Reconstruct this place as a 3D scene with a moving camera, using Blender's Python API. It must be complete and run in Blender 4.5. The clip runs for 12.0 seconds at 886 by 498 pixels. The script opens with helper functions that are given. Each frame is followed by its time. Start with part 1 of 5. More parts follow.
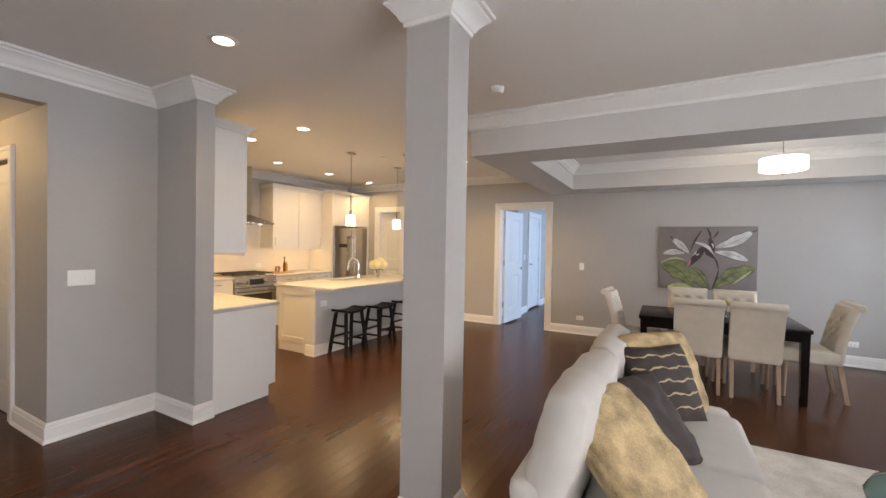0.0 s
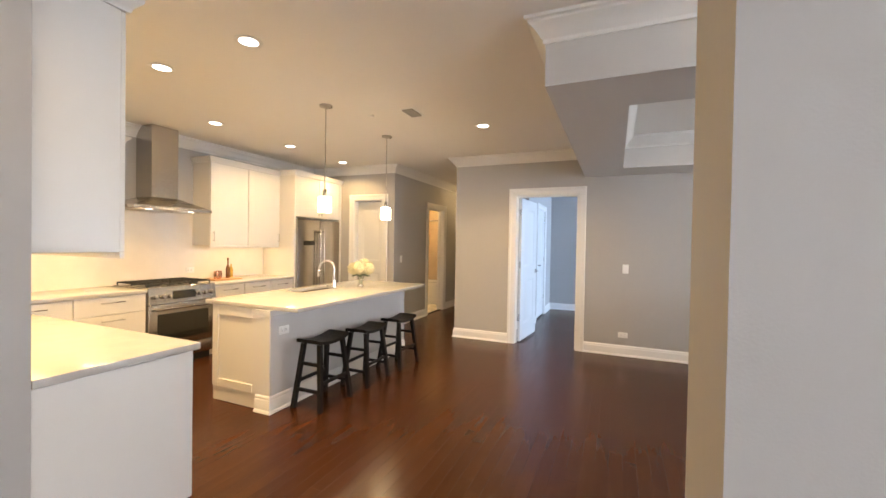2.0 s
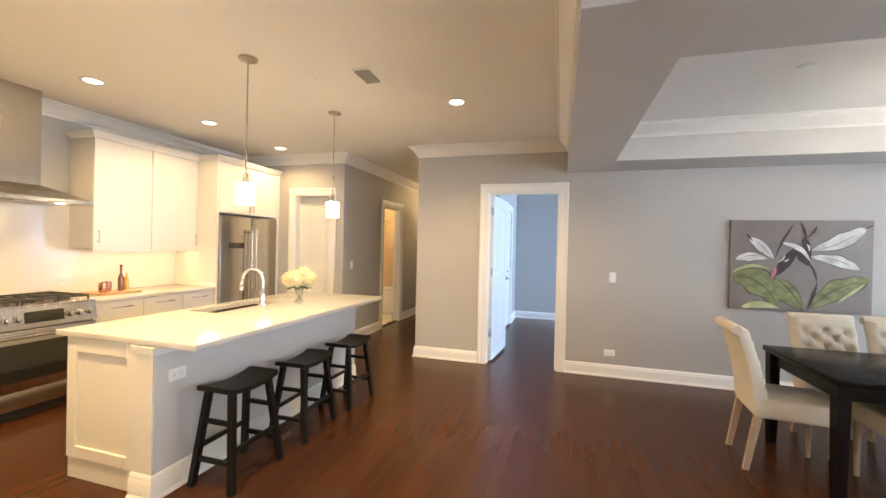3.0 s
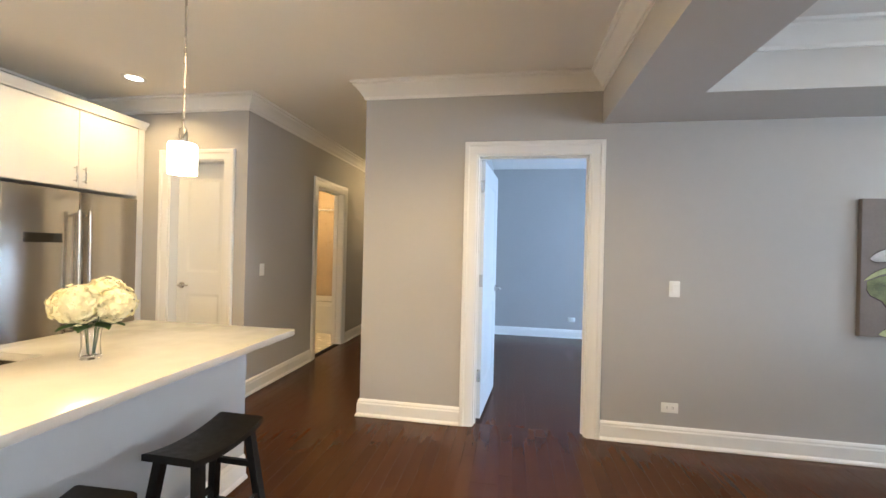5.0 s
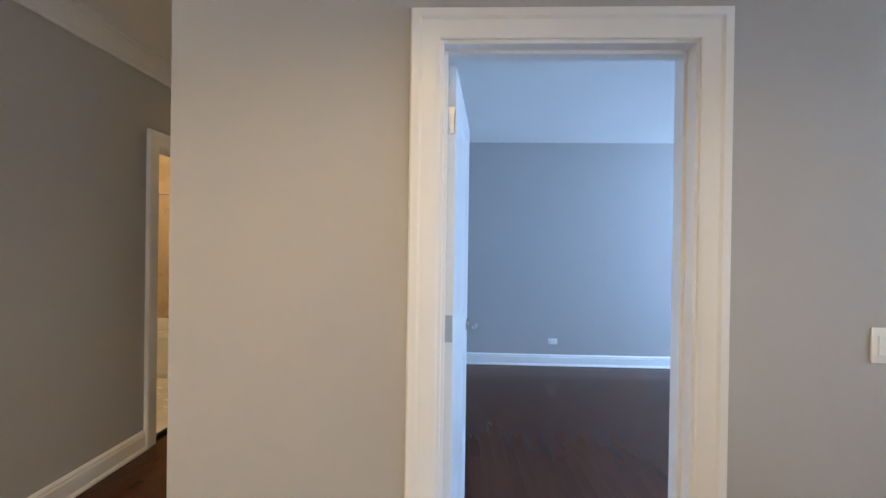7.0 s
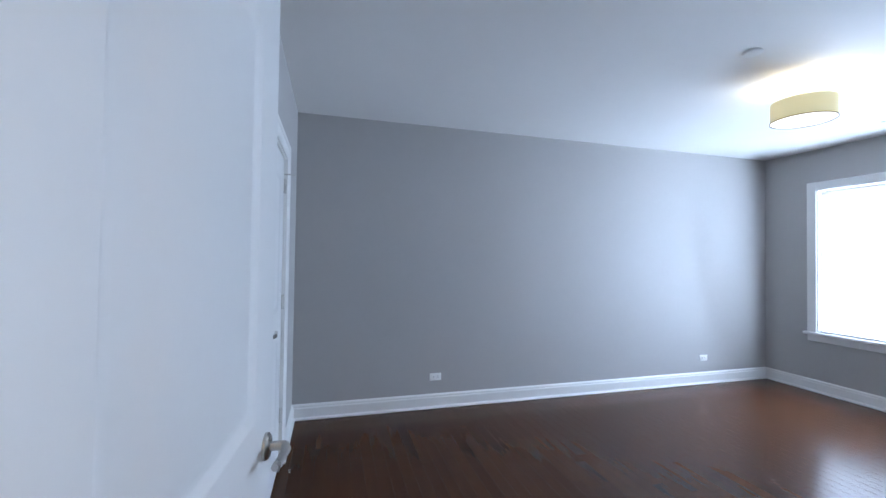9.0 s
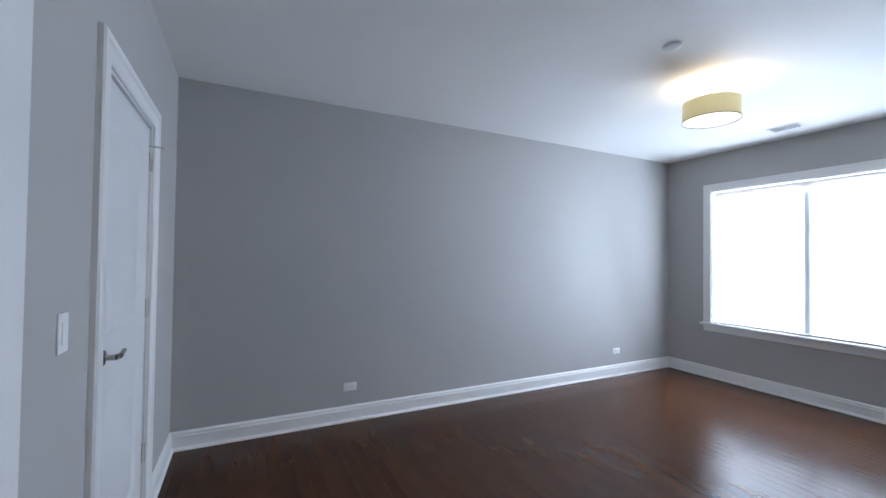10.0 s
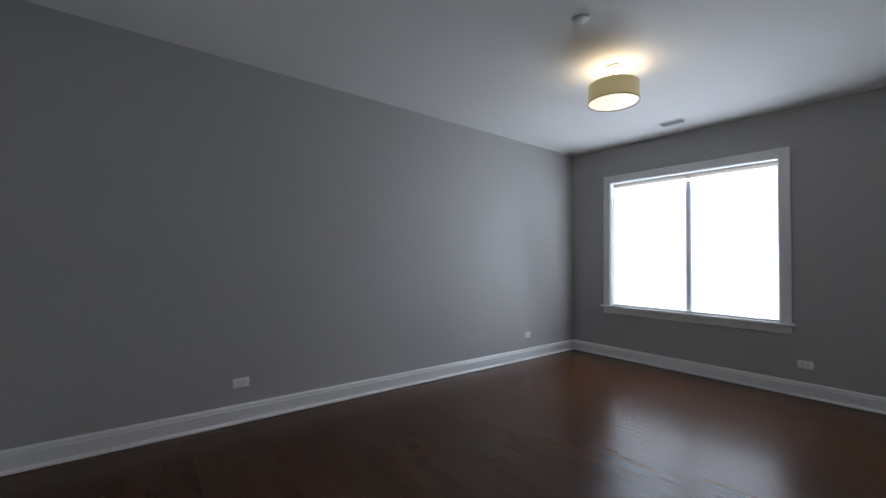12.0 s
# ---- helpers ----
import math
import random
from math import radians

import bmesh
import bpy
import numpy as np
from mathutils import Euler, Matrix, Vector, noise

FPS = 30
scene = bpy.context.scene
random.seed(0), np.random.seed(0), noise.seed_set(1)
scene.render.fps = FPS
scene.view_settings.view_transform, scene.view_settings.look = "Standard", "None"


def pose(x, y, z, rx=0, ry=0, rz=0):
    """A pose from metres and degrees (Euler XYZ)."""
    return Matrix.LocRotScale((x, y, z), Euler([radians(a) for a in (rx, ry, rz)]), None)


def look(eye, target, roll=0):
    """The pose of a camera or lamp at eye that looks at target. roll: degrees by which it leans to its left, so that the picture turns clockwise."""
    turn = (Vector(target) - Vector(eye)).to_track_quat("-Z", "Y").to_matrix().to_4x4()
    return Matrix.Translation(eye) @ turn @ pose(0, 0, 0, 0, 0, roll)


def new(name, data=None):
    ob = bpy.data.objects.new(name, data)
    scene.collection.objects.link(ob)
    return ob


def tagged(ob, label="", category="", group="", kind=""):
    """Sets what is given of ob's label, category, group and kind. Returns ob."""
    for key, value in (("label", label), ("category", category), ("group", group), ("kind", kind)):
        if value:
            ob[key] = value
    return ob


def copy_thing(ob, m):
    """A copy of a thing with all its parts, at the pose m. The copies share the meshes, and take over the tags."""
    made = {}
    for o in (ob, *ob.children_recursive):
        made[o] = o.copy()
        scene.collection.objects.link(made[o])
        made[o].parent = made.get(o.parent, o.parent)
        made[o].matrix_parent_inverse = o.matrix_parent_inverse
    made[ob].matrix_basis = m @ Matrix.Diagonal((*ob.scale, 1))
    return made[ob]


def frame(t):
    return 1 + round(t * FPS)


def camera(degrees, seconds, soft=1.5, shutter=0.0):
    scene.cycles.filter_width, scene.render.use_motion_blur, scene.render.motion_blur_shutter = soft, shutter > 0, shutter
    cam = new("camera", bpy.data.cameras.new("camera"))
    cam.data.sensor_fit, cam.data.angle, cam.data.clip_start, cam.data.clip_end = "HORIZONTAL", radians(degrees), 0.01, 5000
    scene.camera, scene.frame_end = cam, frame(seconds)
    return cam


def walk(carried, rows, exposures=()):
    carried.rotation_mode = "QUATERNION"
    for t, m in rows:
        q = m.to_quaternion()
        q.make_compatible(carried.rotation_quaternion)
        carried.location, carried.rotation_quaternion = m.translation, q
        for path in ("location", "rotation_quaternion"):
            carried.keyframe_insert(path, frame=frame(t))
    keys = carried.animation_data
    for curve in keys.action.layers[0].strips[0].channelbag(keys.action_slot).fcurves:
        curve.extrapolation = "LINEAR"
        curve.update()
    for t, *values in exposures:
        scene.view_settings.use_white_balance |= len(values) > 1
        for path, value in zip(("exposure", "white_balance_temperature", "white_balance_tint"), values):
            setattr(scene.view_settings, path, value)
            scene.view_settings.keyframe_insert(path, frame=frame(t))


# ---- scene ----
cam = camera(95.7, 12.0)
PATH = [
    (0, (0.484, -0.459, 1.477), (-0.475, 1.295, 1.449), 1.0),
    (0.5, (0.117, -0.167, 1.462), (-0.822, 1.598, 1.434), 0.9),
    (1, (-0.222, 0.138, 1.433), (-1.119, 1.926, 1.41), 1.0),
    (1.5, (-0.528, 0.464, 1.412), (-1.377, 2.274, 1.387), 1.0),
    (2, (-0.808, 0.793, 1.423), (-1.599, 2.63, 1.396), 1.0),
    (2.5, (-1.037, 1.181, 1.427), (-1.702, 3.067, 1.411), 1.2),
    (3, (-1.257, 1.579, 1.441), (-1.821, 3.498, 1.429), 1.3),
    (3.2, (-1.342, 1.742, 1.440), (-1.862, 3.673, 1.430), 1.3),
    (5, (-1.858, 3.359, 1.379), (-2.192, 5.331, 1.381), 1.4),
    (5.5, (-1.905, 3.854, 1.376), (-2.198, 5.833, 1.37), 1.2),
    (6, (-1.96, 4.312, 1.385), (-2.208, 6.296, 1.381), 1.2),
    (6.5, (-2.031, 4.747, 1.359), (-2.2, 6.74, 1.388), 1.3),
    (7, (-2.069, 5.153, 1.431), (-2.135, 7.152, 1.423), 0.8),
    (8.8, (-1.897, 6.274, 1.466), (-1.425, 8.218, 1.502), 0.8),
    (9, (-1.865, 6.359, 1.458), (-1.328, 8.285, 1.497), 0.8),
    (9.5, (-1.787, 6.54, 1.457), (-1.072, 8.407, 1.496), 0.8),
    (10, (-1.715, 6.65, 1.432), (-0.826, 8.441, 1.471), 0.7),
    (10.5, (-1.65, 6.694, 1.362), (-0.608, 8.401, 1.408), 0.7),
    (11, (-1.593, 6.744, 1.305), (-0.458, 8.389, 1.353), 0.7),
    (11.5, (-1.529, 6.747, 1.282), (-0.349, 8.361, 1.326), 0.6),
    (12, (-1.555, 6.805, 1.237), (-0.322, 8.379, 1.29), 0.6),
]
walk(cam, [(t, look(eye, target, roll)) for t, eye, target, roll in PATH],
     [(0, -0.45, 6700, 14), (1.5, -0.25, 6650, 13), (2.5, 0.1, 6550, 11), (3.2, 0.15, 6400, 10), (5.0, 0.0, 5950, 7), (6.5, -0.4, 5650, 8), (7.2, -0.42, 5550, 9), (8.8, -0.8, 6700, 14), (9.5, -0.85, 7200, 15), (10.5, -1.45, 7900, 16), (11.2, -1.97, 8300, 16), (12, -2.22, 8500, 17)])

# ---------- world, sun, large lights, exposure ----------
world = bpy.data.worlds.new("world")
scene.world = world
world.use_nodes = True
_wn = world.node_tree.nodes
_sky = _wn.new("ShaderNodeTexSky")
_sky.sky_type, _sky.sun_disc = "NISHITA", False
_sky.sun_elevation, _sky.sun_rotation = radians(42), radians(200)
_bg = _wn["Background"]
_bg.inputs["Strength"].default_value = 0.10
world.node_tree.links.new(_sky.outputs["Color"], _bg.inputs["Color"])

sun = new("sun", bpy.data.lights.new("sun", "SUN"))
sun.data.energy, sun.data.angle, sun.data.color = 1.0, radians(12), (1.0, 0.96, 0.9)
sun.matrix_world = look((-4, -9, 12), (0, 0, 0))


def area(name, eye, target, w, h, watts, colour):
    ob = new(name, bpy.data.lights.new(name, "AREA"))
    ob.data.shape, ob.data.size, ob.data.size_y = "RECTANGLE", w, h
    ob.data.energy, ob.data.color = watts, colour
    ob.matrix_world = look(eye, target)
    return ob


DAY = (1.0, 0.955, 0.91)      # near-neutral daylight for the living room
SHADE = (0.48, 0.69, 1.0)      # shaded court side
WARM = (1.0, 0.67, 0.29)
XE_OUT = 3.73                 # bluer daylight for the bedroom window
area("window_light", (XE_OUT, 8.755, 1.48), (0.5, 8.755, 0.72), 1.9, 1.75, 380, SHADE)
area("window_light", (4.4, 5.0, 1.95), (1.85, 5.0, 0.85), 2.9, 2.4, 135, (0.74, 0.87, 1.0))
# next two: daylight through living room windows added out of view
area("window_light", (4.4, 0.2, 1.95), (1.85, 0.2, 0.85), 4.0, 2.4, 185, DAY)
area("window_light", (1.0, -4.9, 1.95), (1.0, -2.4, 0.85), 4.0, 2.4, 180, DAY)


def spot(name, x, y, z, watts, colour=WARM, size=150):
    ob = new(name, bpy.data.lights.new(name, "SPOT"))
    ob.data.energy, ob.data.color, ob.data.spot_size, ob.data.spot_blend = watts, colour, radians(size), 0.6
    ob.data.shadow_soft_size = 0.05
    ob.matrix_world = look((x, y, z), (x, y + 0.0001, 0))
    return ob


def bulb(name, x, y, z, watts, colour=WARM, r=0.04):
    ob = new(name, bpy.data.lights.new(name, "POINT"))
    ob.data.energy, ob.data.color, ob.data.shadow_soft_size = watts, colour, r
    ob.location = (x, y, z)
    return ob


# ---------- materials ----------
def mat(name, colour, rough=0.5, metal=0.0, vary=0.08, scale=6.0, bump=0.0, bscale=80.0, coat=0.0, rvar=0.06, stretch=(1, 1, 1), rand="", spec=0.5, spread=0.085):
    """A surface with a coarse and a fine variation of colour, gloss and relief."""
    m = bpy.data.materials.new(name)
    m.use_nodes = True
    n, l = m.node_tree.nodes, m.node_tree.links
    b = n["Principled BSDF"]
    tc = n.new("ShaderNodeTexCoord")
    mp = n.new("ShaderNodeMapping")
    mp.inputs["Scale"].default_value = stretch
    l.new(tc.outputs["Object"], mp.inputs["Vector"])
    n1, n2 = n.new("ShaderNodeTexNoise"), n.new("ShaderNodeTexNoise")
    n1.inputs["Scale"].default_value, n2.inputs["Scale"].default_value = scale, scale * 14
    n1.inputs["Detail"].default_value, n2.inputs["Detail"].default_value = 5, 3
    for k in (n1, n2):
        l.new(mp.outputs["Vector"], k.inputs["Vector"])
    add = n.new("ShaderNodeMath")
    add.operation = "MULTIPLY_ADD"
    add.inputs[1].default_value = 0.35
    l.new(n2.outputs["Fac"], add.inputs[0])
    l.new(n1.outputs["Fac"], add.inputs[2])
    ramp = n.new("ShaderNodeMapRange")
    ramp.inputs["From Min"].default_value, ramp.inputs["From Max"].default_value = 0.35, 1.0
    ramp.inputs["To Min"].default_value, ramp.inputs["To Max"].default_value = 1 - vary, 1 + vary
    l.new(add.outputs[0], ramp.inputs["Value"])
    value = ramp.outputs["Result"]
    if rand:
        src = n.new("ShaderNodeObjectInfo") if rand == "object" else n.new("ShaderNodeNewGeometry")
        out = src.outputs["Random"] if rand == "object" else src.outputs["Random Per Island"]
        rr = n.new("ShaderNodeMapRange")
        rr.inputs["To Min"].default_value, rr.inputs["To Max"].default_value = 1 - spread, 1 + spread
        l.new(out, rr.inputs["Value"])
        mul = n.new("ShaderNodeMath")
        mul.operation = "MULTIPLY"
        l.new(value, mul.inputs[0])
        l.new(rr.outputs["Result"], mul.inputs[1])
        value = mul.outputs[0]
        off = n.new("ShaderNodeVectorMath")
        off.operation = "SCALE"
        comb = n.new("ShaderNodeCombineXYZ")
        for i in range(3):
            l.new(out, comb.inputs[i])
        l.new(comb.outputs[0], off.inputs[0])
        off.inputs["Scale"].default_value = 37.0
        l.new(off.outputs[0], mp.inputs["Location"])
    hsv = n.new("ShaderNodeHueSaturation")
    hsv.inputs["Color"].default_value = (*colour, 1)
    l.new(value, hsv.inputs["Value"])
    l.new(hsv.outputs["Color"], b.inputs["Base Color"])
    rg = n.new("ShaderNodeMapRange")
    rg.inputs["From Min"].default_value, rg.inputs["From Max"].default_value = 0.3, 0.7
    rg.inputs["To Min"].default_value, rg.inputs["To Max"].default_value = max(0.02, rough - rvar), min(1, rough + rvar)
    l.new(n1.outputs["Fac"], rg.inputs["Value"])
    l.new(rg.outputs["Result"], b.inputs["Roughness"])
    b.inputs["Metallic"].default_value = metal
    b.inputs["Specular IOR Level"].default_value = spec
    b.inputs["Coat Weight"].default_value = coat
    b.inputs["Coat Roughness"].default_value = 0.12
    if bump:
        n3 = n.new("ShaderNodeTexNoise")
        n3.inputs["Scale"].default_value = bscale
        n3.inputs["Detail"].default_value = 4
        l.new(mp.outputs["Vector"], n3.inputs["Vector"])
        bp = n.new("ShaderNodeBump")
        bp.inputs["Strength"].default_value, bp.inputs["Distance"].default_value = bump, 0.004
        l.new(n3.outputs["Fac"], bp.inputs["Height"])
        l.new(bp.outputs["Normal"], b.inputs["Normal"])
    return m


def glow(name, colour, strength):
    m = bpy.data.materials.new(name)
    m.use_nodes = True
    b = m.node_tree.nodes["Principled BSDF"]
    b.inputs["Base Color"].default_value = (*colour, 1)
    b.inputs["Emission Color"].default_value = (*colour, 1)
    b.inputs["Emission Strength"].default_value = strength
    return m


def glassy(name, colour, rough=0.02):
    m = bpy.data.materials.new(name)
    m.use_nodes = True
    b = m.node_tree.nodes["Principled BSDF"]
    b.inputs["Base Color"].default_value = (*colour, 1)
    b.inputs["Roughness"].default_value = rough
    b.inputs["Transmission Weight"].default_value = 1.0
    b.inputs["IOR"].default_value = 1.45
    return m


WALL = mat("gray_wall_paint", (0.42, 0.407, 0.395), 0.62, vary=0.03, scale=1.3, bump=0.10, bscale=260)
CEIL = mat("ceiling_paint", (0.82, 0.80, 0.77), 0.75, vary=0.02, scale=1.0, bump=0.08, bscale=220)
# wall paint lightened, in place of bounce light the soffit lacks
WALL_LIGHT = mat("lightened_gray_wall_paint", (0.57, 0.555, 0.54), 0.65, vary=0.03, scale=1.3, bump=0.10, bscale=260)
TRIM = mat("white_trim_paint", (0.76, 0.75, 0.73), 0.36, vary=0.02, scale=3, bump=0.04, bscale=120)
DOORP = mat("white_door_paint", (0.70, 0.70, 0.69), 0.36, vary=0.02, scale=3, bump=0.04, bscale=120)
CAB = mat("white_cabinet_paint", (0.73, 0.71, 0.68), 0.34, vary=0.008, scale=2, rvar=0.01)
QUARTZ = mat("white_quartz", (0.50, 0.487, 0.46), 0.18, vary=0.05, scale=9, rvar=0.03)
SPLASH = mat("cream_tile_glaze", (0.74, 0.68, 0.60), 0.18, vary=0.05, scale=5, bump=0.05, bscale=20, rand="object")
STEEL = mat("brushed_steel", (0.50, 0.47, 0.43), 0.24, metal=1.0, vary=0.015, scale=4, stretch=(10, 10, 0.4), rvar=0.015)
CHROME = mat("chrome", (0.78, 0.78, 0.78), 0.10, metal=1.0, vary=0.02)
NICKEL = mat("satin_nickel", (0.50, 0.48, 0.45), 0.28, metal=1.0, vary=0.03)
IRON = mat("black_cast_iron", (0.025, 0.024, 0.023), 0.55, vary=0.2, scale=20, bump=0.15)
BLACKGL = mat("black_oven_glass", (0.02, 0.019, 0.017), 0.07, vary=0.1, coat=0.5)
BLACKW = mat("black_stained_wood", (0.010, 0.009, 0.008), 0.46, vary=0.2, scale=5, stretch=(6, 6, 1), spec=0.22)
ESPRESSO = mat("espresso_wood", (0.008, 0.006, 0.0055), 0.24, vary=0.06, scale=3, stretch=(1, 8, 8), spec=0.12, rvar=0.03)
LINEN = mat("cream_linen", (0.62, 0.56, 0.47), 0.88, vary=0.08, scale=12, bump=0.35, bscale=420)
LEGW = mat("washed_oak_leg", (0.36, 0.27, 0.19), 0.5, vary=0.2, scale=6, stretch=(6, 6, 1), bump=0.1)
SOFAW = mat("white_cotton_upholstery", (0.57, 0.545, 0.51), 0.9, vary=0.05, scale=8, bump=0.35, bscale=360)
FUR = mat("tan_faux_fur", (0.46, 0.345, 0.19), 0.95, vary=0.75, scale=9, bump=1.0, bscale=110, stretch=(1, 1, 2.5))
DARKP = mat("dark_brown_satin", (0.050, 0.038, 0.034), 0.6, vary=0.25, scale=9, bump=0.2, bscale=160, spec=0.25)
GOLDP = mat("gold_stripe", (0.42, 0.33, 0.18), 0.5, vary=0.3, scale=30, bump=0.2)
FLOORO = mat("walnut_board", (0.060, 0.0210, 0.0085), 0.24, vary=0.17, scale=2.0, stretch=(7, 0.7, 1), rvar=0.025, rand="object", spec=0.22, spread=0.10)
FLOORI = mat("walnut_boards", (0.060, 0.0210, 0.0085), 0.24, vary=0.17, scale=2.0, stretch=(7, 0.7, 1), rvar=0.025, rand="island", spec=0.22, spread=0.10)
SUBF = mat("dark_joint", (0.012, 0.007, 0.005), 0.7)
TILEF = mat("white_bath_tile", (0.74, 0.70, 0.63), 0.25, vary=0.05, scale=5)
TILEW = mat("tan_bath_tile", (0.52, 0.40, 0.27), 0.3, vary=0.12, scale=4, bump=0.05)
ENAMEL = mat("white_enamel", (0.82, 0.81, 0.79), 0.12, vary=0.02)
PLASTIC = mat("white_plastic", (0.82, 0.82, 0.80), 0.35, vary=0.02)
SLOT = mat("dark_slot", (0.03, 0.03, 0.03), 0.6)
VENT = mat("gray_vent", (0.30, 0.29, 0.27), 0.5)
RUGM = mat("pale_patterned_rug", (0.60, 0.58, 0.54), 0.95, vary=0.35, scale=5, bump=0.8, bscale=220)
CANVAS = mat("taupe_canvas", (0.23, 0.205, 0.20), 0.8, vary=0.14, scale=5, bump=0.3, bscale=500)
PETALW = mat("white_petal_paint", (0.56, 0.55, 0.55), 0.7, vary=0.5, scale=9, bump=0.2)
LEAFG = mat("painted_leaf", (0.18, 0.20, 0.085), 0.6, vary=0.75, scale=8, stretch=(1, 1, 1.6))
LEAFP = mat("painted_pale_leaf", (0.40, 0.42, 0.22), 0.6, vary=0.5, scale=9)
STEMD = mat("dark_stem_paint", (0.06, 0.035, 0.04), 0.7, vary=0.4, scale=18)
BUDP = mat("rose_bud_paint", (0.42, 0.17, 0.19), 0.7, vary=0.4, scale=18)
FLOWER = mat("cream_petal", (0.80, 0.74, 0.50), 0.7, vary=0.14, scale=30, bump=0.2)
LEAF = mat("dark_green_leaf", (0.035, 0.085, 0.022), 0.45, vary=0.3, scale=20)
YELLOWF = mat("yellow_petal", (0.70, 0.52, 0.06), 0.6, vary=0.2, scale=30)
BOARD = mat("wooden_board", (0.45, 0.24, 0.11), 0.5, vary=0.25, scale=5, stretch=(6, 1, 1))
AMBER = mat("amber_bottle", (0.16, 0.06, 0.015), 0.1, vary=0.1, coat=0.5)
OILM = mat("golden_oil", (0.52, 0.33, 0.06), 0.12, vary=0.1, coat=0.5)
COPPER = mat("copper_cup", (0.65, 0.34, 0.22), 0.25, metal=1.0)
TEAL = mat("teal_ceramic", (0.16, 0.30, 0.30), 0.12, vary=0.15, scale=6, coat=0.6)
SHADEY = glow("lit_fabric_shade", (0.95, 0.86, 0.50), 0.50)
SHADEW = glow("lit_white_glass", (1.0, 0.86, 0.64), 20.0)
SHADED = glow("lit_diffuser", (1.0, 0.95, 0.86), 3.5)
LENS = glow("lit_lens", (1.0, 0.92, 0.78), 9.0)
GLASS = glassy("clear_glass", (1, 1, 1))
PANE = glassy("window_pane", (1, 1, 1), 0.0)
SHEER = bpy.data.materials.new("sheer_shade_cloth")
SHEER.use_nodes = True
_n, _l = SHEER.node_tree.nodes, SHEER.node_tree.links
_tl, _tp, _mx = _n.new("ShaderNodeBsdfTranslucent"), _n.new("ShaderNodeBsdfTransparent"), _n.new("ShaderNodeMixShader")
_tl.inputs["Color"].default_value = (0.9, 0.92, 0.95, 1)
_weave = _n.new("ShaderNodeTexNoise")
_weave.inputs["Scale"].default_value = 40
_rg = _n.new("ShaderNodeMapRange")
_rg.inputs["To Min"].default_value, _rg.inputs["To Max"].default_value = 0.5, 0.38
_l.new(_weave.outputs["Fac"], _rg.inputs["Value"])
_l.new(_rg.outputs["Result"], _mx.inputs[0])
_l.new(_tl.outputs[0], _mx.inputs[1])
_l.new(_tp.outputs[0], _mx.inputs[2])
_l.new(_mx.outputs[0], _n["Material Output"].inputs["Surface"])



# ---------- mesh helpers ----------
def box(bm, x0, x1, y0, y1, z0, z1, bev=0.0, seg=1):
    vs = [bm.verts.new((x, y, z)) for x in (x0, x1) for y in (y0, y1) for z in (z0, z1)]
    fs = [bm.faces.new([vs[i] for i in q]) for q in ((0, 1, 3, 2), (4, 6, 7, 5), (0, 4, 5, 1), (2, 3, 7, 6), (0, 2, 6, 4), (1, 5, 7, 3))]
    if bev:
        es = list({e for f in fs for e in f.edges})
        bmesh.ops.bevel(bm, geom=es, offset=bev, segments=seg, profile=0.5, affect="EDGES")
    return bm


def boxm(*a, **k):
    return box(bmesh.new(), *a, **k)


def lathe(profile, n=28, bm=None, cx=0, cy=0):
    """A solid of revolution about z from (radius, height) pairs."""
    bm = bm or bmesh.new()
    rings = []
    for r, z in profile:
        rings.append([bm.verts.new((cx + max(r, 1e-4) * math.cos(2 * math.pi * i / n), cy + max(r, 1e-4) * math.sin(2 * math.pi * i / n), z)) for i in range(n)])
    for a, b in zip(rings, rings[1:]):
        for i in range(n):
            bm.faces.new((a[i], a[(i + 1) % n], b[(i + 1) % n], b[i]))
    for ring, flip in ((rings[0], True), (rings[-1], False)):
        bm.faces.new(ring[::-1] if flip else ring)
    return bm


def hoop(profile, n=28):
    """A closed ring turned about z."""
    bm, k = bmesh.new(), len(profile)
    rows = [[bm.verts.new((r * math.cos(2 * math.pi * i / n), r * math.sin(2 * math.pi * i / n), z)) for r, z in profile] for i in range(n)]
    for i in range(n):
        a, b = rows[i], rows[(i + 1) % n]
        for j in range(k):
            bm.faces.new((a[j], a[(j + 1) % k], b[(j + 1) % k], b[j]))
    return bm


def tube(points, r, n=10, bm=None):
    """A round bar along a line of points; r is one radius or one for each point."""
    bm = bm or bmesh.new()
    pts = [Vector(p) for p in points]
    rs = r if isinstance(r, (list, tuple)) else [r] * len(pts)
    rings, side = [], None
    for i, p in enumerate(pts):
        d = (pts[min(i + 1, len(pts) - 1)] - pts[max(i - 1, 0)]).normalized()
        if side is None:
            side = d.cross(Vector((0, 0, 1)) if abs(d.z) < 0.9 else Vector((1, 0, 0))).normalized()
        side = (side - d * side.dot(d)).normalized()
        up = d.cross(side)
        rings.append([bm.verts.new(p + rs[i] * (side * math.cos(2 * math.pi * k / n) + up * math.sin(2 * math.pi * k / n))) for k in range(n)])
    for a, b in zip(rings, rings[1:]):
        for k in range(n):
            bm.faces.new((a[k], a[(k + 1) % n], b[(k + 1) % n], b[k]))
    bm.faces.new(rings[0][::-1])
    bm.faces.new(rings[-1])
    return bm


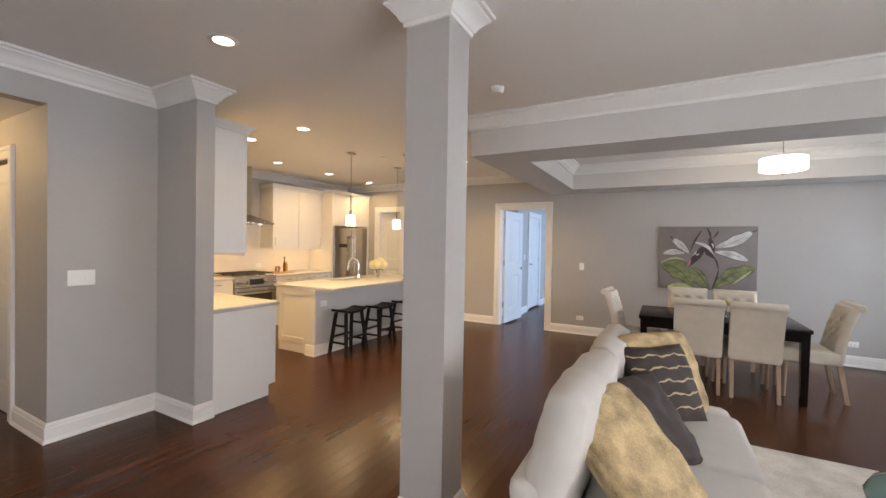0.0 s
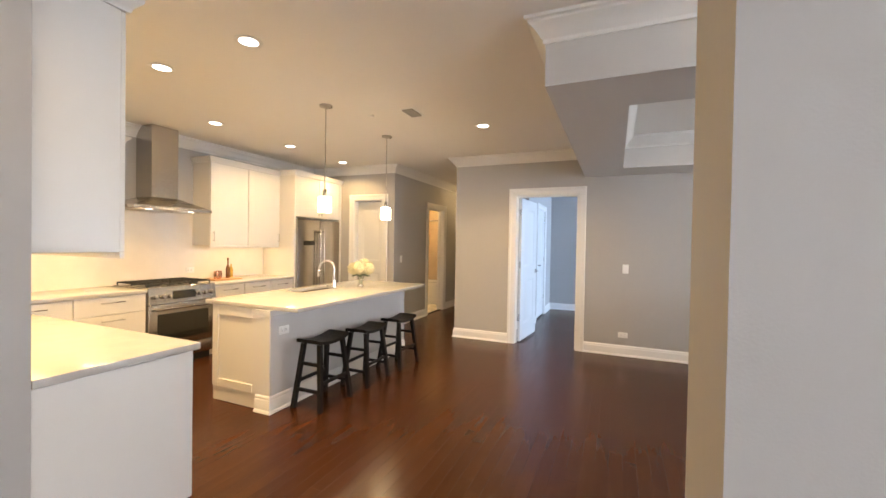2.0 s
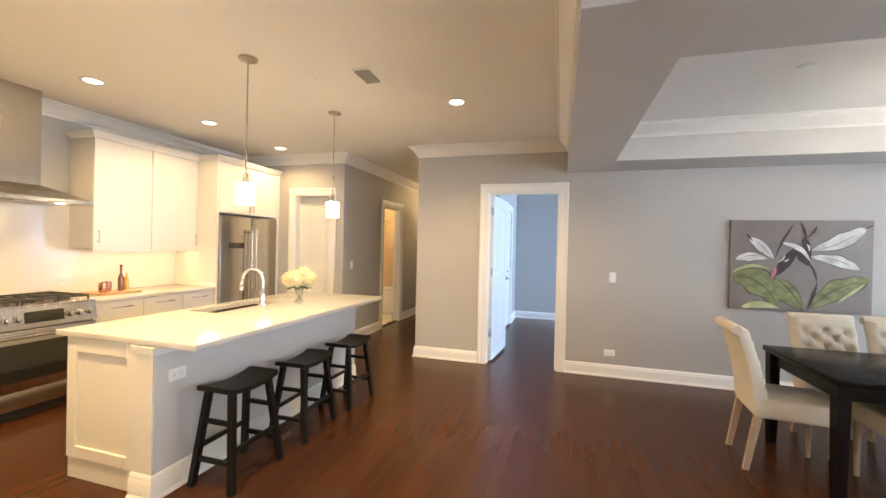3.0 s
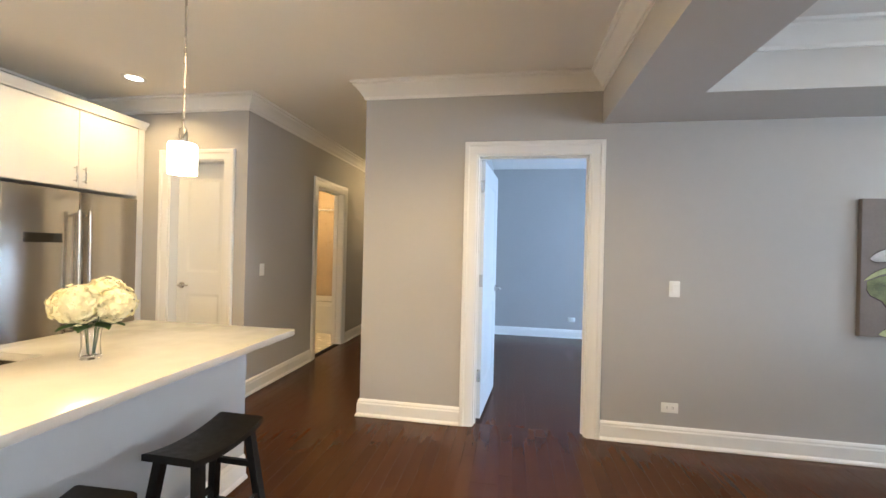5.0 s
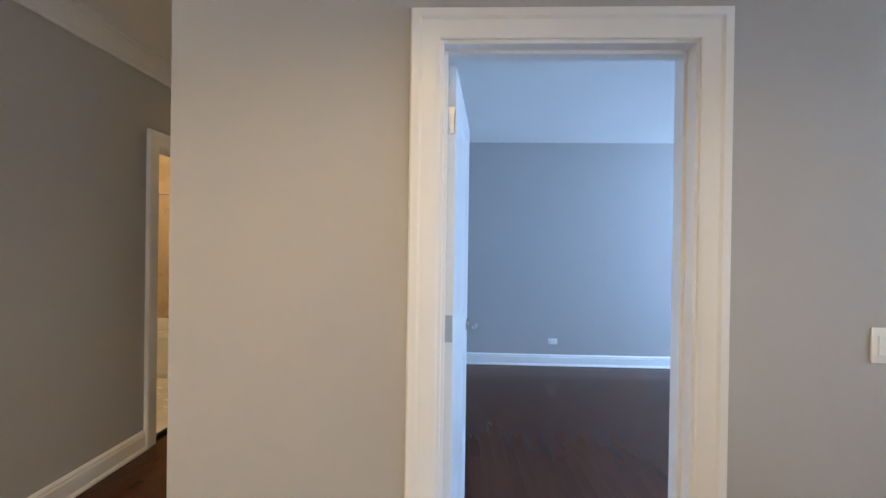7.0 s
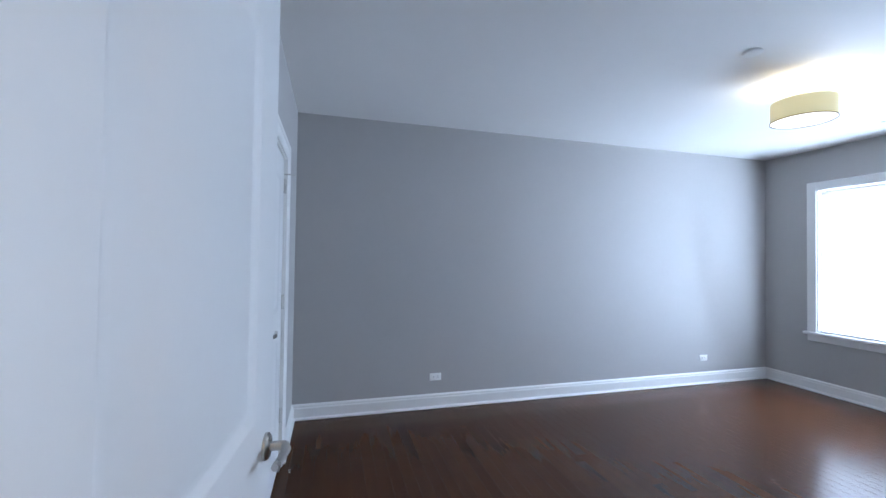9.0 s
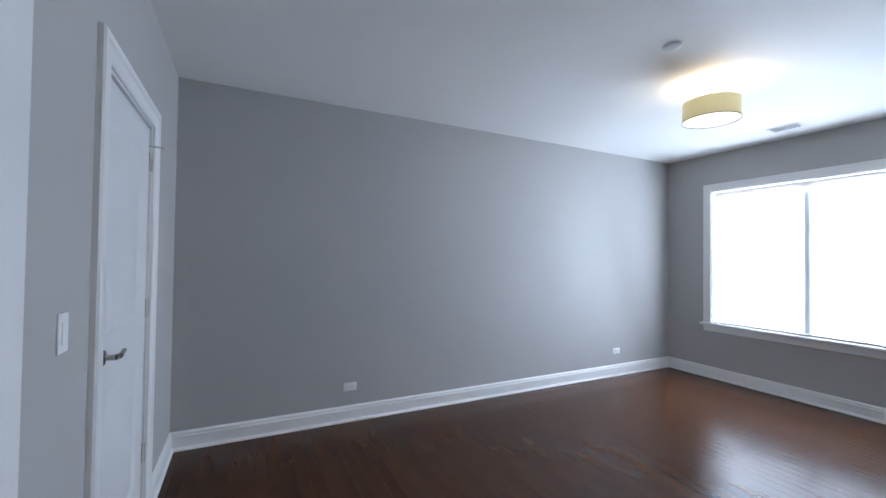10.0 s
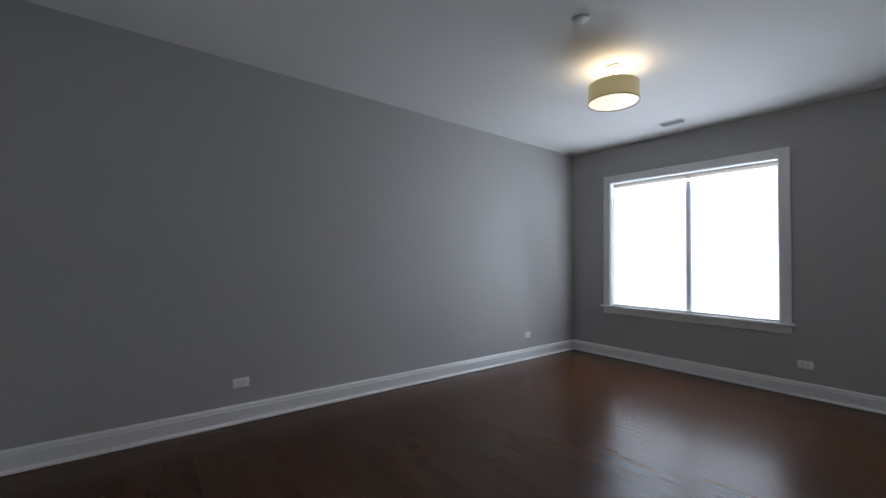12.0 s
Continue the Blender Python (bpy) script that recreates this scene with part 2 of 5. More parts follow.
def bar(bm, a, b, w, d=None, taper=1.0):
    """A square bar from a to b, w by d, narrowing to taper at b."""
    a, b, d = Vector(a), Vector(b), d or w
    vs = []
    for p, s in ((a, 1.0), (b, taper)):
        for sx, sy in ((-1, -1), (1, -1), (1, 1), (-1, 1)):
            vs.append(bm.verts.new(p + Vector((sx * w / 2 * s, sy * d / 2 * s, 0))))
    for q in ((3, 2, 1, 0), (4, 5, 6, 7), (0, 1, 5, 4), (1, 2, 6, 5), (2, 3, 7, 6), (3, 0, 4, 7)):
        bm.faces.new([vs[i] for i in q])
    return bm


def sweep(path, profile, bm=None, closed=False):
    """Sweeps a profile of (distance to the left of the path, height) along a level path with mitred corners."""
    bm = bm or bmesh.new()
    n, rows = len(path), []
    for i, p in enumerate(path):
        p = Vector((p[0], p[1]))
        def way(j, k):
            d = Vector(path[k % n][:2]) - Vector(path[j % n][:2])
            return d.normalized()
        if closed or 0 < i < n - 1:
            d0, d1 = way(i - 1, i), way(i, i + 1)
        else:
            d0 = d1 = way(0, 1) if i == 0 else way(n - 2, n - 1)
        n0, n1 = Vector((-d0.y, d0.x)), Vector((-d1.y, d1.x))
        m = (n0 + n1).normalized()
        m = m / max(0.2, m.dot(n0))
        rows.append([bm.verts.new((p.x + m.x * d, p.y + m.y * d, z)) for d, z in profile])
    k = len(profile)
    for i in range(n if closed else n - 1):
        a, b = rows[i], rows[(i + 1) % n]
        for j in range(k):
            bm.faces.new((a[j], b[j], b[(j + 1) % k], a[(j + 1) % k]))
    if not closed:
        bm.faces.new(rows[0][::-1])
        bm.faces.new(rows[-1])
    return bm


def finish(name, bm, material, smooth=35):
    bmesh.ops.recalc_face_normals(bm, faces=bm.faces)
    me = bpy.data.meshes.new(name)
    bm.to_mesh(me)
    bm.free()
    me.materials.append(material)
    if smooth:
        me.polygons.foreach_set("use_smooth", [True] * len(me.polygons))
        me.set_sharp_from_angle(angle=radians(smooth))
    return new(name, me)


def part(name, bm, material, parent, label="", smooth=35):
    ob = finish(name, bm, material, smooth)
    ob.parent = parent
    if label:
        tagged(ob, label)
    return ob


def thing(name, label, category, m=None, group="", kind=""):
    ob = new(name)
    ob.empty_display_size = 0.1
    if m is not None:
        ob.matrix_basis = m
    return tagged(ob, label, category, group, kind)


def setting(name, bm, material, label, smooth=30):
    return tagged(finish(name, bm, material, smooth), label, name.split("_")[0], kind="structure")


ZC, ZB = 2.72, 2.755             # ceilings: living side, bedroom
Y0, YD, YB = 6.5, 6.62, 10.21      # door wall, its bedroom face, bedroom's far wall
XE = 3.51                          # inner face of the outside wall
XL, XB = -3.345, -2.18             # living room's side wall, bedroom's side wall
XP, YJ = -2.772, 0.69              # pier's free end, hall opening's edge
XK, YK, XH, YP = -5.93, 1.545, -4.212, 6.62   # kitchen's walls, hall's wall, pantry's wall
ZF = -0.03                         # the bedroom floor lies a little lower
XS, YS, ZS = -1.205, 3.17, 2.345   # dining soffit
DX0, DX1, DZ = -2.130, -1.280, 2.125   # bedroom door's opening

# ---------- walls ----------
w = boxm(-3.055, DX0, Y0, YD, 0, ZC)
box(w, DX1, XE, Y0, YD, 0, ZC)
box(w, DX0, DX1, Y0, YD, DZ, ZC)
box(w, -2.95, XE, YD - 0.03, YD, ZC, ZB)
setting("wall_door", w, WALL, "warm gray painted wall with a cased doorway")
setting("wall_corridor", boxm(-3.055, -2.95, YD, 10.9, 0, ZC), WALL, "gray painted wall of the back corridor")
setting("wall_bedroom_far", boxm(-2.9, XE + 0.2, YB, YB + 0.15, ZF - 0.05, ZB), WALL, "plain gray bedroom wall")
CY0, CY1 = 8.50, 9.325
w = boxm(XB - 0.14, XB, 7.66, CY0, ZF, ZB)
box(w, XB - 0.14, XB, CY1, YB, ZF, ZB)
box(w, XB - 0.14, XB, CY0, CY1, DZ, ZB)
box(w, -2.45, XB - 0.14, 7.66, 7.80, ZF, ZB)
box(w, -2.59, -2.45, YD, 7.80, ZF, ZB)
setting("wall_bedroom_side", w, WALL, "gray bedroom wall with a closet door")
setting("wall_closet", boxm(-2.85, -2.75, 7.80, YB, ZF, ZB), WALL, "inside wall of the closet")


def outside_wall(openings):
    w, y = bmesh.new(), -4.2
    for a, b, lo, hi in openings:
        box(w, XE, XE + 0.2, y, a, ZF, ZB)
        box(w, XE, XE + 0.2, a, b, ZF, lo)
        box(w, XE, XE + 0.2, a, b, hi, ZB)
        y = b
    box(w, XE, XE + 0.2, y, YB, ZF, ZB)
    return w


WINS = ((-1.3, 1.7, 0.55, 2.25), (4.05, 5.95, 0.55, 2.25), (7.872, 9.638, 0.655, 2.283))
setting("wall_outside", outside_wall(WINS), WALL, "gray outside wall with wide windows")
w = boxm(-6.2, -0.5, -4.35, -4.2, 0, ZC)
box(w, 2.5, XE + 0.2, -4.35, -4.2, 0, ZC)
box(w, -0.5, 2.5, -4.35, -4.2, 0, 0.55)
box(w, -0.5, 2.5, -4.35, -4.2, 2.25, ZC)
setting("wall_back", w, WALL, "unseen gray living room wall with an added window")
w = boxm(XL - 0.12, XL, -4.2, -0.75, 0, ZC)
box(w, XL - 0.12, XL, -0.75, YJ, 2.415, ZC)
box(w, -3.98, XL, YJ, YJ + 0.14, 0, ZC)
box(w, XL - 0.12, XL, YJ + 0.14, YK - 0.15, 0, ZC)
box(w, XL - 0.12, XP, YK - 0.15, YK, 0, ZC)
setting("wall_living_side", w, WALL, "gray wall with a square pier and a hall opening")
w = boxm(-6.2, XL - 0.12, -0.89, -0.75, 0, ZC)
box(w, -6.2, -6.05, -0.75, YJ, 0, ZC)
box(w, -4.82, -3.98, YJ, YJ + 0.14, 2.09, ZC)
box(w, -6.2, -4.82, YJ, YJ + 0.14, 0, ZC)
setting("wall_entry_hall", w, WALL, "gray walls of the entry hall")
setting("wall_kitchen_near", boxm(XK, XL - 0.12, YK - 0.14, YK, 0, ZC), WALL, "gray kitchen wall behind the peninsula")
PX0, PX1 = -5.01, -4.434
w = boxm(XK - 0.15, XK, YK - 0.14, YP, 0, ZC)
setting("wall_kitchen", w, WALL, "gray kitchen wall behind the cabinets")
w = boxm(XK - 0.15, PX0, YP, YP + 0.14, 0, ZC)
box(w, PX1, XH, YP, YP + 0.14, 0, ZC)
box(w, PX0, PX1, YP, YP + 0.14, 2.142, ZC)
setting("wall_pantry", w, WALL, "gray wall with the pantry door")
BY0, BY1 = 7.95, 8.72
w = boxm(XH - 0.13, XH, YP + 0.14, BY0, 0, ZC)
box(w, XH - 0.13, XH, BY1, 10.9, 0, ZC)
box(w, XH - 0.13, XH, BY0, BY1, 2.125, ZC)
box(w, XH - 0.13, -2.95, 10.9, 11.04, 0, ZC)
setting("wall_hall", w, WALL, "gray corridor wall with the bathroom doorway")
w = boxm(-6.5, XH - 0.13, 10.05, 10.2, 0, ZC)
box(w, -6.5, -6.35, 6.86, 10.05, 0, ZC)
setting("wall_bathroom", w, TILEW, "tan tiled bathroom wall")
setting("wall_pantry_back", boxm(-6.35, XH - 0.13, 7.55, 7.65, 0, ZC), WALL, "back wall of the pantry")

# ---------- ceilings ----------
w = boxm(-6.5, -2.96, -4.35, 11.04, ZC, ZC + 0.1)
box(w, -2.96, XS, -4.35, YD - 0.03, ZC, ZC + 0.1)
box(w, XS, XE + 0.2, -4.35, YD - 0.03, ZC, ZC + 0.1)
setting("ceiling", w, CEIL, "matt off-white ceiling")
setting("ceiling_bedroom", boxm(-2.95, XE + 0.2, YD - 0.03, YB + 0.15, ZB, ZB + 0.1), CEIL, "matt white bedroom ceiling")
TX0, TX1, TY0, TY1, ZT = -0.747, 3.12, 3.68, 5.95, 2.70


def slab(bm, quad, z0, z1):
    lo, hi = [bm.verts.new((x, y, z0)) for x, y in quad], [bm.verts.new((x, y, z1)) for x, y in quad]
    bm.faces.new(lo[::-1])
    bm.faces.new(hi)
    for a in range(4):
        b = (a + 1) % 4
        bm.faces.new((lo[a], lo[b], hi[b], hi[a]))
    return bm


w = slab(bmesh.new(), ((XS, YS), (XE, YS), (TX1, TY0), (TX0, TY0)), ZS, ZC)
slab(w, ((XE, YS), (XE, Y0), (TX1, TY1), (TX1, TY0)), ZS, ZC)
slab(w, ((XE, Y0), (XS, Y0), (TX0, TY1), (TX1, TY1)), ZS, ZC)
slab(w, ((XS, Y0), (XS, YS), (TX0, TY0), (TX0, TY1)), ZS, ZC)
bmesh.ops.remove_doubles(w, verts=w.verts, dist=0.0005)
bmesh.ops.delete(w, geom=[f for f in w.faces if len([1 for g in w.faces if g is not f and set(g.verts) == set(f.verts)])], context="FACES")
setting("ceiling_dining_soffit", w, WALL_LIGHT, "gray dropped soffit round the dining tray ceiling")
setting("ceiling_dining_tray", slab(bmesh.new(), ((TX0 - 0.1, TY0 - 0.1), (TX1 + 0.1, TY0 - 0.1), (TX1 + 0.1, TY1 + 0.1), (TX0 - 0.1, TY1 + 0.1)), ZT, ZT + 0.05), CEIL, "off-white recessed tray ceiling over the dining table")
setting("ceiling_entry_hall", boxm(-6.05, XL - 0.12, -0.75, YJ, 2.415, 2.5), CEIL, "lower ceiling of the entry hall")

# column
CX0, CX1, CO0, CO1 = -0.702, -0.452, 1.28, 1.505
w = boxm(CX0, CX1, CO0, CO1, 0, ZC)
setting("column", w, WALL, "square gray painted column")

# ---------- mouldings ----------
BASE = [(0, 0.002), (0.030, 0.002), (0.030, 0.012), (0.022, 0.024), (0.018, 0.028), (0.018, 0.105), (0.012, 0.115), (0.013, 0.124), (0.006, 0.138), (0, 0.142)]
CROWN = [(d * 1.12, ZC - h * 1.06) for d, h in ((0, 0.125), (0.012, 0.125), (0.014, 0.105), (0.024, 0.098), (0.034, 0.078), (0.060, 0.048), (0.078, 0.034), (0.080, 0.022), (0.096, 0.018), (0.098, 0.002), (0, 0.002))]


def base(path, closed=False, level=0.0):
    return setting("baseboard", sweep(path, [(d, z + level) for d, z in BASE], closed=closed), TRIM, "white moulded baseboard")


def crown(path, closed=False, drop=0.0):
    return setting("trim_crown", sweep(path, [(d, z - drop) for d, z in CROWN], closed=closed), TRIM, "white stepped crown moulding")


CW = 0.10
base([(DX0 - CW, Y0), (-3.055, Y0), (-3.055, 10.9)])
base([(XE, Y0), (DX1 + CW, Y0)])
base([(XE, -4.2), (XE, Y0)])
base([(CX0, CO0), (CX0, CO1), (CX1, CO1), (CX1, CO0)], True)
base([(XP, YK), (XP, YK - 0.15), (XL, YK - 0.15), (XL, YJ), (-3.97, YJ)])
base([(XL, -0.75), (XL, -4.2), (XE, -4.2)])
base([(XH, BY0 - CW), (XH, YP), (PX1 + CW, YP)])
base([(XH, 10.9), (XH, BY1 + CW)])
base([(-3.055, 10.9), (XH, 10.9)])
base([(XE, YD), (XE, YB), (XB, YB), (XB, CY1 + CW)], level=ZF)
base([(XB, CY0 - CW), (XB, 7.66), (-2.45, 7.66), (-2.45, YD)], level=ZF)
base([(DX1 + CW, YD), (XE, YD)], level=ZF)
crown([(XS, YS), (XS, Y0), (-3.055, Y0), (-3.055, 10.9), (XH, 10.9), (XH, YP), (XK, YP), (XK, YK), (XP, YK), (XP, YK - 0.15), (XL, YK - 0.15), (XL, -4.2), (XE, -4.2), (XE, YS)], True)
crown([(TX0, TY0), (TX1, TY0), (TX1, TY1), (TX0, TY1)], True, ZC - ZT)
crown([(CX0, CO0), (CX0, CO1), (CX1, CO1), (CX1, CO0)], True)


# ---------- doors and windows ----------
def casing(m, wide, high, name="trim_casing", cw=CW, both=0.0):
    """Door casing round an opening that starts at the origin and runs along x, on the face y = 0 that looks to -y."""
    bm = bmesh.new()
    prof = [(0, 0), (0, -0.014), (0.012, -0.02), (0.06, -0.02), (0.07, -0.026), (cw - 0.006, -0.026), (cw, -0.018), (cw, 0)]
    for side in (-1, 1):
        x0 = 0 if side < 0 else wide
        lo = [bm.verts.new((x0 + side * d, y, 0.002)) for d, y in prof]
        hi = [bm.verts.new((x0 + side * d, y, high + d)) for d, y in prof]
        for j in range(len(prof)):
            k = (j + 1) % len(prof)
            bm.faces.new((lo[j], lo[k], hi[k], hi[j]))
        bm.faces.new(lo)
        if side < 0:
            first = hi
        else:
            for j in range(len(prof)):
                k = (j + 1) % len(prof)
                bm.faces.new((first[j], first[k], hi[k], hi[j]))
    bm.transform(m)
    return setting(name, bm, TRIM, "white moulded door casing")


def jamb(m, wide, high, deep, stop=None):
    """The lining of an opening, deep along +y."""
    bm = boxm(0, 0.012, -0.004, deep + 0.004, 0.002, high - 0.012)
    box(bm, wide - 0.012, wide, -0.004, deep + 0.004, 0.002, high - 0.012)
    box(bm, 0, wide, -0.004, deep + 0.004, high - 0.012, high)
    if stop is not None:
        box(bm, 0.012, 0.024, stop, stop + 0.03, 0.002, high - 0.024)
        box(bm, wide - 0.024, wide - 0.012, stop, stop + 0.03, 0.002, high - 0.024)
        box(bm, 0.012, wide - 0.012, stop, stop + 0.03, high - 0.024, high - 0.012)
    bm.transform(m)
    return setting("trim_jamb", bm, TRIM, "white door jamb")


def panel_faces(bm, x0, x1, z0, z1, y, out):
    """A raised and fielded panel set into the face at y; out is the side it looks to."""
    steps = [(0.0, 0.0), (0.006, 0.002), (0.016, 0.008), (0.024, 0.010), (0.036, 0.009), (0.066, 0.002)]
    rings = []
    for inset, sink in steps:
        yy = y - out * sink
        rings.append([bm.verts.new(c) for c in ((x0 + inset, yy, z0 + inset), (x1 - inset, yy, z0 + inset), (x1 - inset, yy, z1 - inset), (x0 + inset, yy, z1 - inset))])
    for a, b in zip(rings, rings[1:]):
        for i in range(4):
            bm.faces.new((a[i], a[(i + 1) % 4], b[(i + 1) % 4], b[i]))
    bm.faces.new(rings[-1])


def leaf_mesh(wide, high, thick=0.036):
    """A two-panel door leaf from x = 0, with y from 0 to thick."""
    bm = bmesh.new()
    s, r0, r1, r2 = min(0.15, wide * 0.18), 0.24, 0.20, 0.14
    mid = high * 0.425
    box(bm, 0, s, 0, thick, 0.008, high)
    box(bm, wide - s, wide, 0, thick, 0.008, high)
    box(bm, s, wide - s, 0, thick, 0.008, r0)
    box(bm, s, wide - s, 0, thick, mid, mid + r1)
    box(bm, s, wide - s, 0, thick, high - r2, high)
    for z0, z1 in ((r0, mid), (mid + r1, high - r2)):
        panel_faces(bm, s, wide - s, z0, z1, 0, -1)
        panel_faces(bm, s, wide - s, z0, z1, thick, 1)
    return bm


def lever(parent, x, z, y, out, toward):
    """Rose and lever handle on the face y that looks to out; the lever points along toward in x."""
    bm = lathe([(0.001, 0), (0.031, 0), (0.031, 0.006), (0.026, 0.011), (0.011, 0.013), (0.011, 0.045)], 24)
    bm.transform(Matrix.Translation((x, y, z)) @ Matrix.Rotation(radians(90 if out < 0 else -90), 4, "X"))
    tube([(x, y + out * 0.045, z), (x + toward * 0.02, y + out * 0.052, z), (x + toward * 0.06, y + out * 0.052, z + 0.002), (x + toward * 0.112, y + out * 0.047, z + 0.004)], [0.011, 0.011, 0.009, 0.008], 10, bm)
    return part("door_handle", bm, NICKEL, parent, "satin nickel lever handle")


def door(name, m, wide, high, label, handles, hinges=(), thick=0.036):
    d = thing(name, label, "door", m, kind="structure")
    part("leaf", leaf_mesh(wide, high, thick), DOORP, d)
    for x, z, y, out, toward in handles:
        lever(d, x, z, y, out, toward)
    for x, y, z in hinges:
        bm = boxm(x - 0.016, x + 0.016, y - 0.003, y + 0.003, z - 0.05, z + 0.05, 0.001)
        tube([(x, y - 0.005, z - 0.052), (x, y - 0.005, z + 0.052)], 0.006, 8, bm)
        part("hinge", bm, NICKEL, d, "satin nickel butt hinge")
    return d


# bedroom door, open into the room
casing(pose(DX0, Y0, 0), DX1 - DX0, DZ)
casing(pose(DX1, YD, 0, 0, 0, 180), DX1 - DX0, DZ)
jamb(pose(DX0, Y0, 0), DX1 - DX0, DZ, YD - Y0, 0.045)
hg = pose(-2.077, 6.638, 0, 0, 0, 84.7)
dd = door("door_1", hg, 0.815, 2.105, "white two-panel bedroom door standing open", [(0.755, 1.005, 0, -1, -1), (0.755, 1.005, 0.036, 1, -1)])
for hz in (0.355, 1.13, 1.90):
    bm = boxm(-0.004, 0.0, 0.003, 0.033, hz - 0.05, hz + 0.05, 0.001)
    tube([(-0.008, 0.040, hz - 0.052), (-0.008, 0.040, hz + 0.052)], 0.007, 8, bm)
    part("hinge", bm, NICKEL, dd, "satin nickel butt hinge")
# closet door in the bedroom
casing(pose(XB, CY0, 0, 0, 0, 90), CY1 - CY0, DZ)
jamb(pose(XB, CY0, 0, 0, 0, 90), CY1 - CY0, DZ, 0.14)
cd = door("door_2", pose(XB - 0.008, CY0 + 0.014, 0, 0, 0, 90), CY1 - CY0 - 0.028, DZ - 0.016, "white two-panel closet door, closed", [(0.06, 1.035, 0, -1, 1)],
          [(CY1 - CY0 - 0.020, -0.004, z) for z in (0.36, 1.135, 1.93)])
bm = tube([(0.73, -0.01, 2.0), (0.73, -0.05, 2.0), (0.75, -0.075, 2.0)], 0.004, 8)
lathe([(0.001, -0.008), (0.009, -0.008), (0.009, 0.006), (0.001, 0.006)], 10, bm, 0.75, -0.08)
part("door_stop", bm, NICKEL, cd, "small hinge-pin door stop")
# pantry door
casing(pose(PX0, YP, 0), PX1 - PX0, 2.142)
jamb(pose(PX0, YP, 0), PX1 - PX0, 2.142, 0.14)
door("door_3", pose(PX0 + 0.014, YP + 0.095, 0), PX1 - PX0 - 0.028, 2.126, "white two-panel pantry door, closed", [(0.05, 0.98, 0, -1, 1)])
# bathroom doorway
casing(pose(XH, BY0, 0, 0, 0, 90), BY1 - BY0, 2.125)
jamb(pose(XH, BY0, 0, 0, 0, 90), BY1 - BY0, 2.125, 0.13, 0.07)
door("door_4", pose(XH - 0.14, BY0 + 0.03, 0, 0, 0, 178), 0.70, 2.105, "white bathroom door standing open", [(0.64, 0.98, 0.036, 1, -1), (0.64, 0.98, 0, -1, -1)])
# hall closet door
casing(pose(-4.80, YJ, 0), 0.73, 2.09)
door("door_5", pose(-4.80, YJ + 0.025, 0), 0.72, 2.065, "white panelled hall closet door, closed", [])
setting("wall_hall_closet", boxm(-4.82, -3.98, 1.30, 1.38, 0, ZC), WALL, "back of the hall closet")


def window(name, m, wide, z0, z1, split, sill=True, sheer=False):
    """A window seen from the room: the origin is its left end, x runs right, +y runs outwards."""
    wn = thing(name, "white framed window with bright daylight behind", "window", m, kind="structure")
    cw = 0.092
    for x0, x1, a, b, nm in ((-cw, 0, z0, z1 + cw, "casing"), (wide, wide + cw, z0, z1 + cw, "casing"), (0, wide, z1, z1 + cw, "casing")):
        bm = boxm(x0, x1, -0.022, 0, a, b, 0.004)
        part(nm, bm, TRIM, wn)
    if sill:
        part("window_sill", boxm(-cw - 0.025, wide + cw + 0.025, -0.06, 0.09, z0 - 0.03, z0, 0.006, 2), TRIM, wn)
        part("apron", boxm(-cw, wide + cw, -0.018, 0, z0 - 0.105, z0 - 0.031, 0.004), TRIM, wn)
    bm = boxm(0, 0.016, 0.05, 0.075, z0, z1)
    box(bm, wide - 0.016, wide, 0.05, 0.075, z0, z1)
    box(bm, 0.016, wide - 0.016, 0.05, 0.075, z0, z0 + 0.016)
    box(bm, 0.016, wide - 0.016, 0.05, 0.075, z1 - 0.03, z1)
    part("window_frame", bm, TRIM, wn)
    bm = boxm(0.0005, 0.010, -0.002, 0.049, z0, z1 - 0.0005)
    box(bm, wide - 0.010, wide - 0.0005, -0.002, 0.049, z0, z1 - 0.0005)
    box(bm, 0.010, wide - 0.010, -0.002, 0.049, z1 - 0.010, z1 - 0.0005)
    part("reveal", bm, TRIM, wn)
    xs = [0.02] + [wide * f for f in split] + [wide - 0.02]
    for f in split:
        part("mullion", boxm(wide * f - 0.03, wide * f + 0.03, 0.055, 0.088, z0 + 0.02, z1 - 0.035, 0.004), TRIM, wn)
    for a, b in zip(xs, xs[1:]):
        p = part("pane", boxm(a, b, 0.068, 0.072, z0 + 0.02, z1 - 0.035), PANE, wn, smooth=0)
        p.visible_shadow = False
    if sheer:
        p = part("sheer_shade", boxm(0.017, wide - 0.017, 0.047, 0.048, z0 + 0.012, z1 - 0.03), SHEER, wn, "thin white light-filtering shade", smooth=0)
        p.visible_shadow = False
    return wn


window("window_1", pose(XE, WINS[2][1], 0, 0, 0, -90), WINS[2][1] - WINS[2][0], WINS[2][2], WINS[2][3], (0.525,), True, True)
window("window_2", pose(XE, WINS[1][1], 0, 0, 0, -90), WINS[1][1] - WINS[1][0], WINS[1][2], WINS[1][3], (0.5,))
# windows 3 and 4 lie out of view, added to let daylight in
window("unseen_window_3", pose(XE, WINS[0][1], 0, 0, 0, -90), WINS[0][1] - WINS[0][0], WINS[0][2], WINS[0][3], (0.33, 0.67))
window("unseen_window_4", pose(2.5, -4.2, 0, 0, 0, 180), 3.0, 0.55, 2.25, (0.33, 0.67))

# ---------- sky outside ----------
HAZE = glow("bright_haze", (0.80, 0.90, 1.0), 5.0)
bm = boxm(7.5, 7.6, -9, 16, -4, 9)
box(bm, -8, 7.5, -9.1, -9, -4, 9)
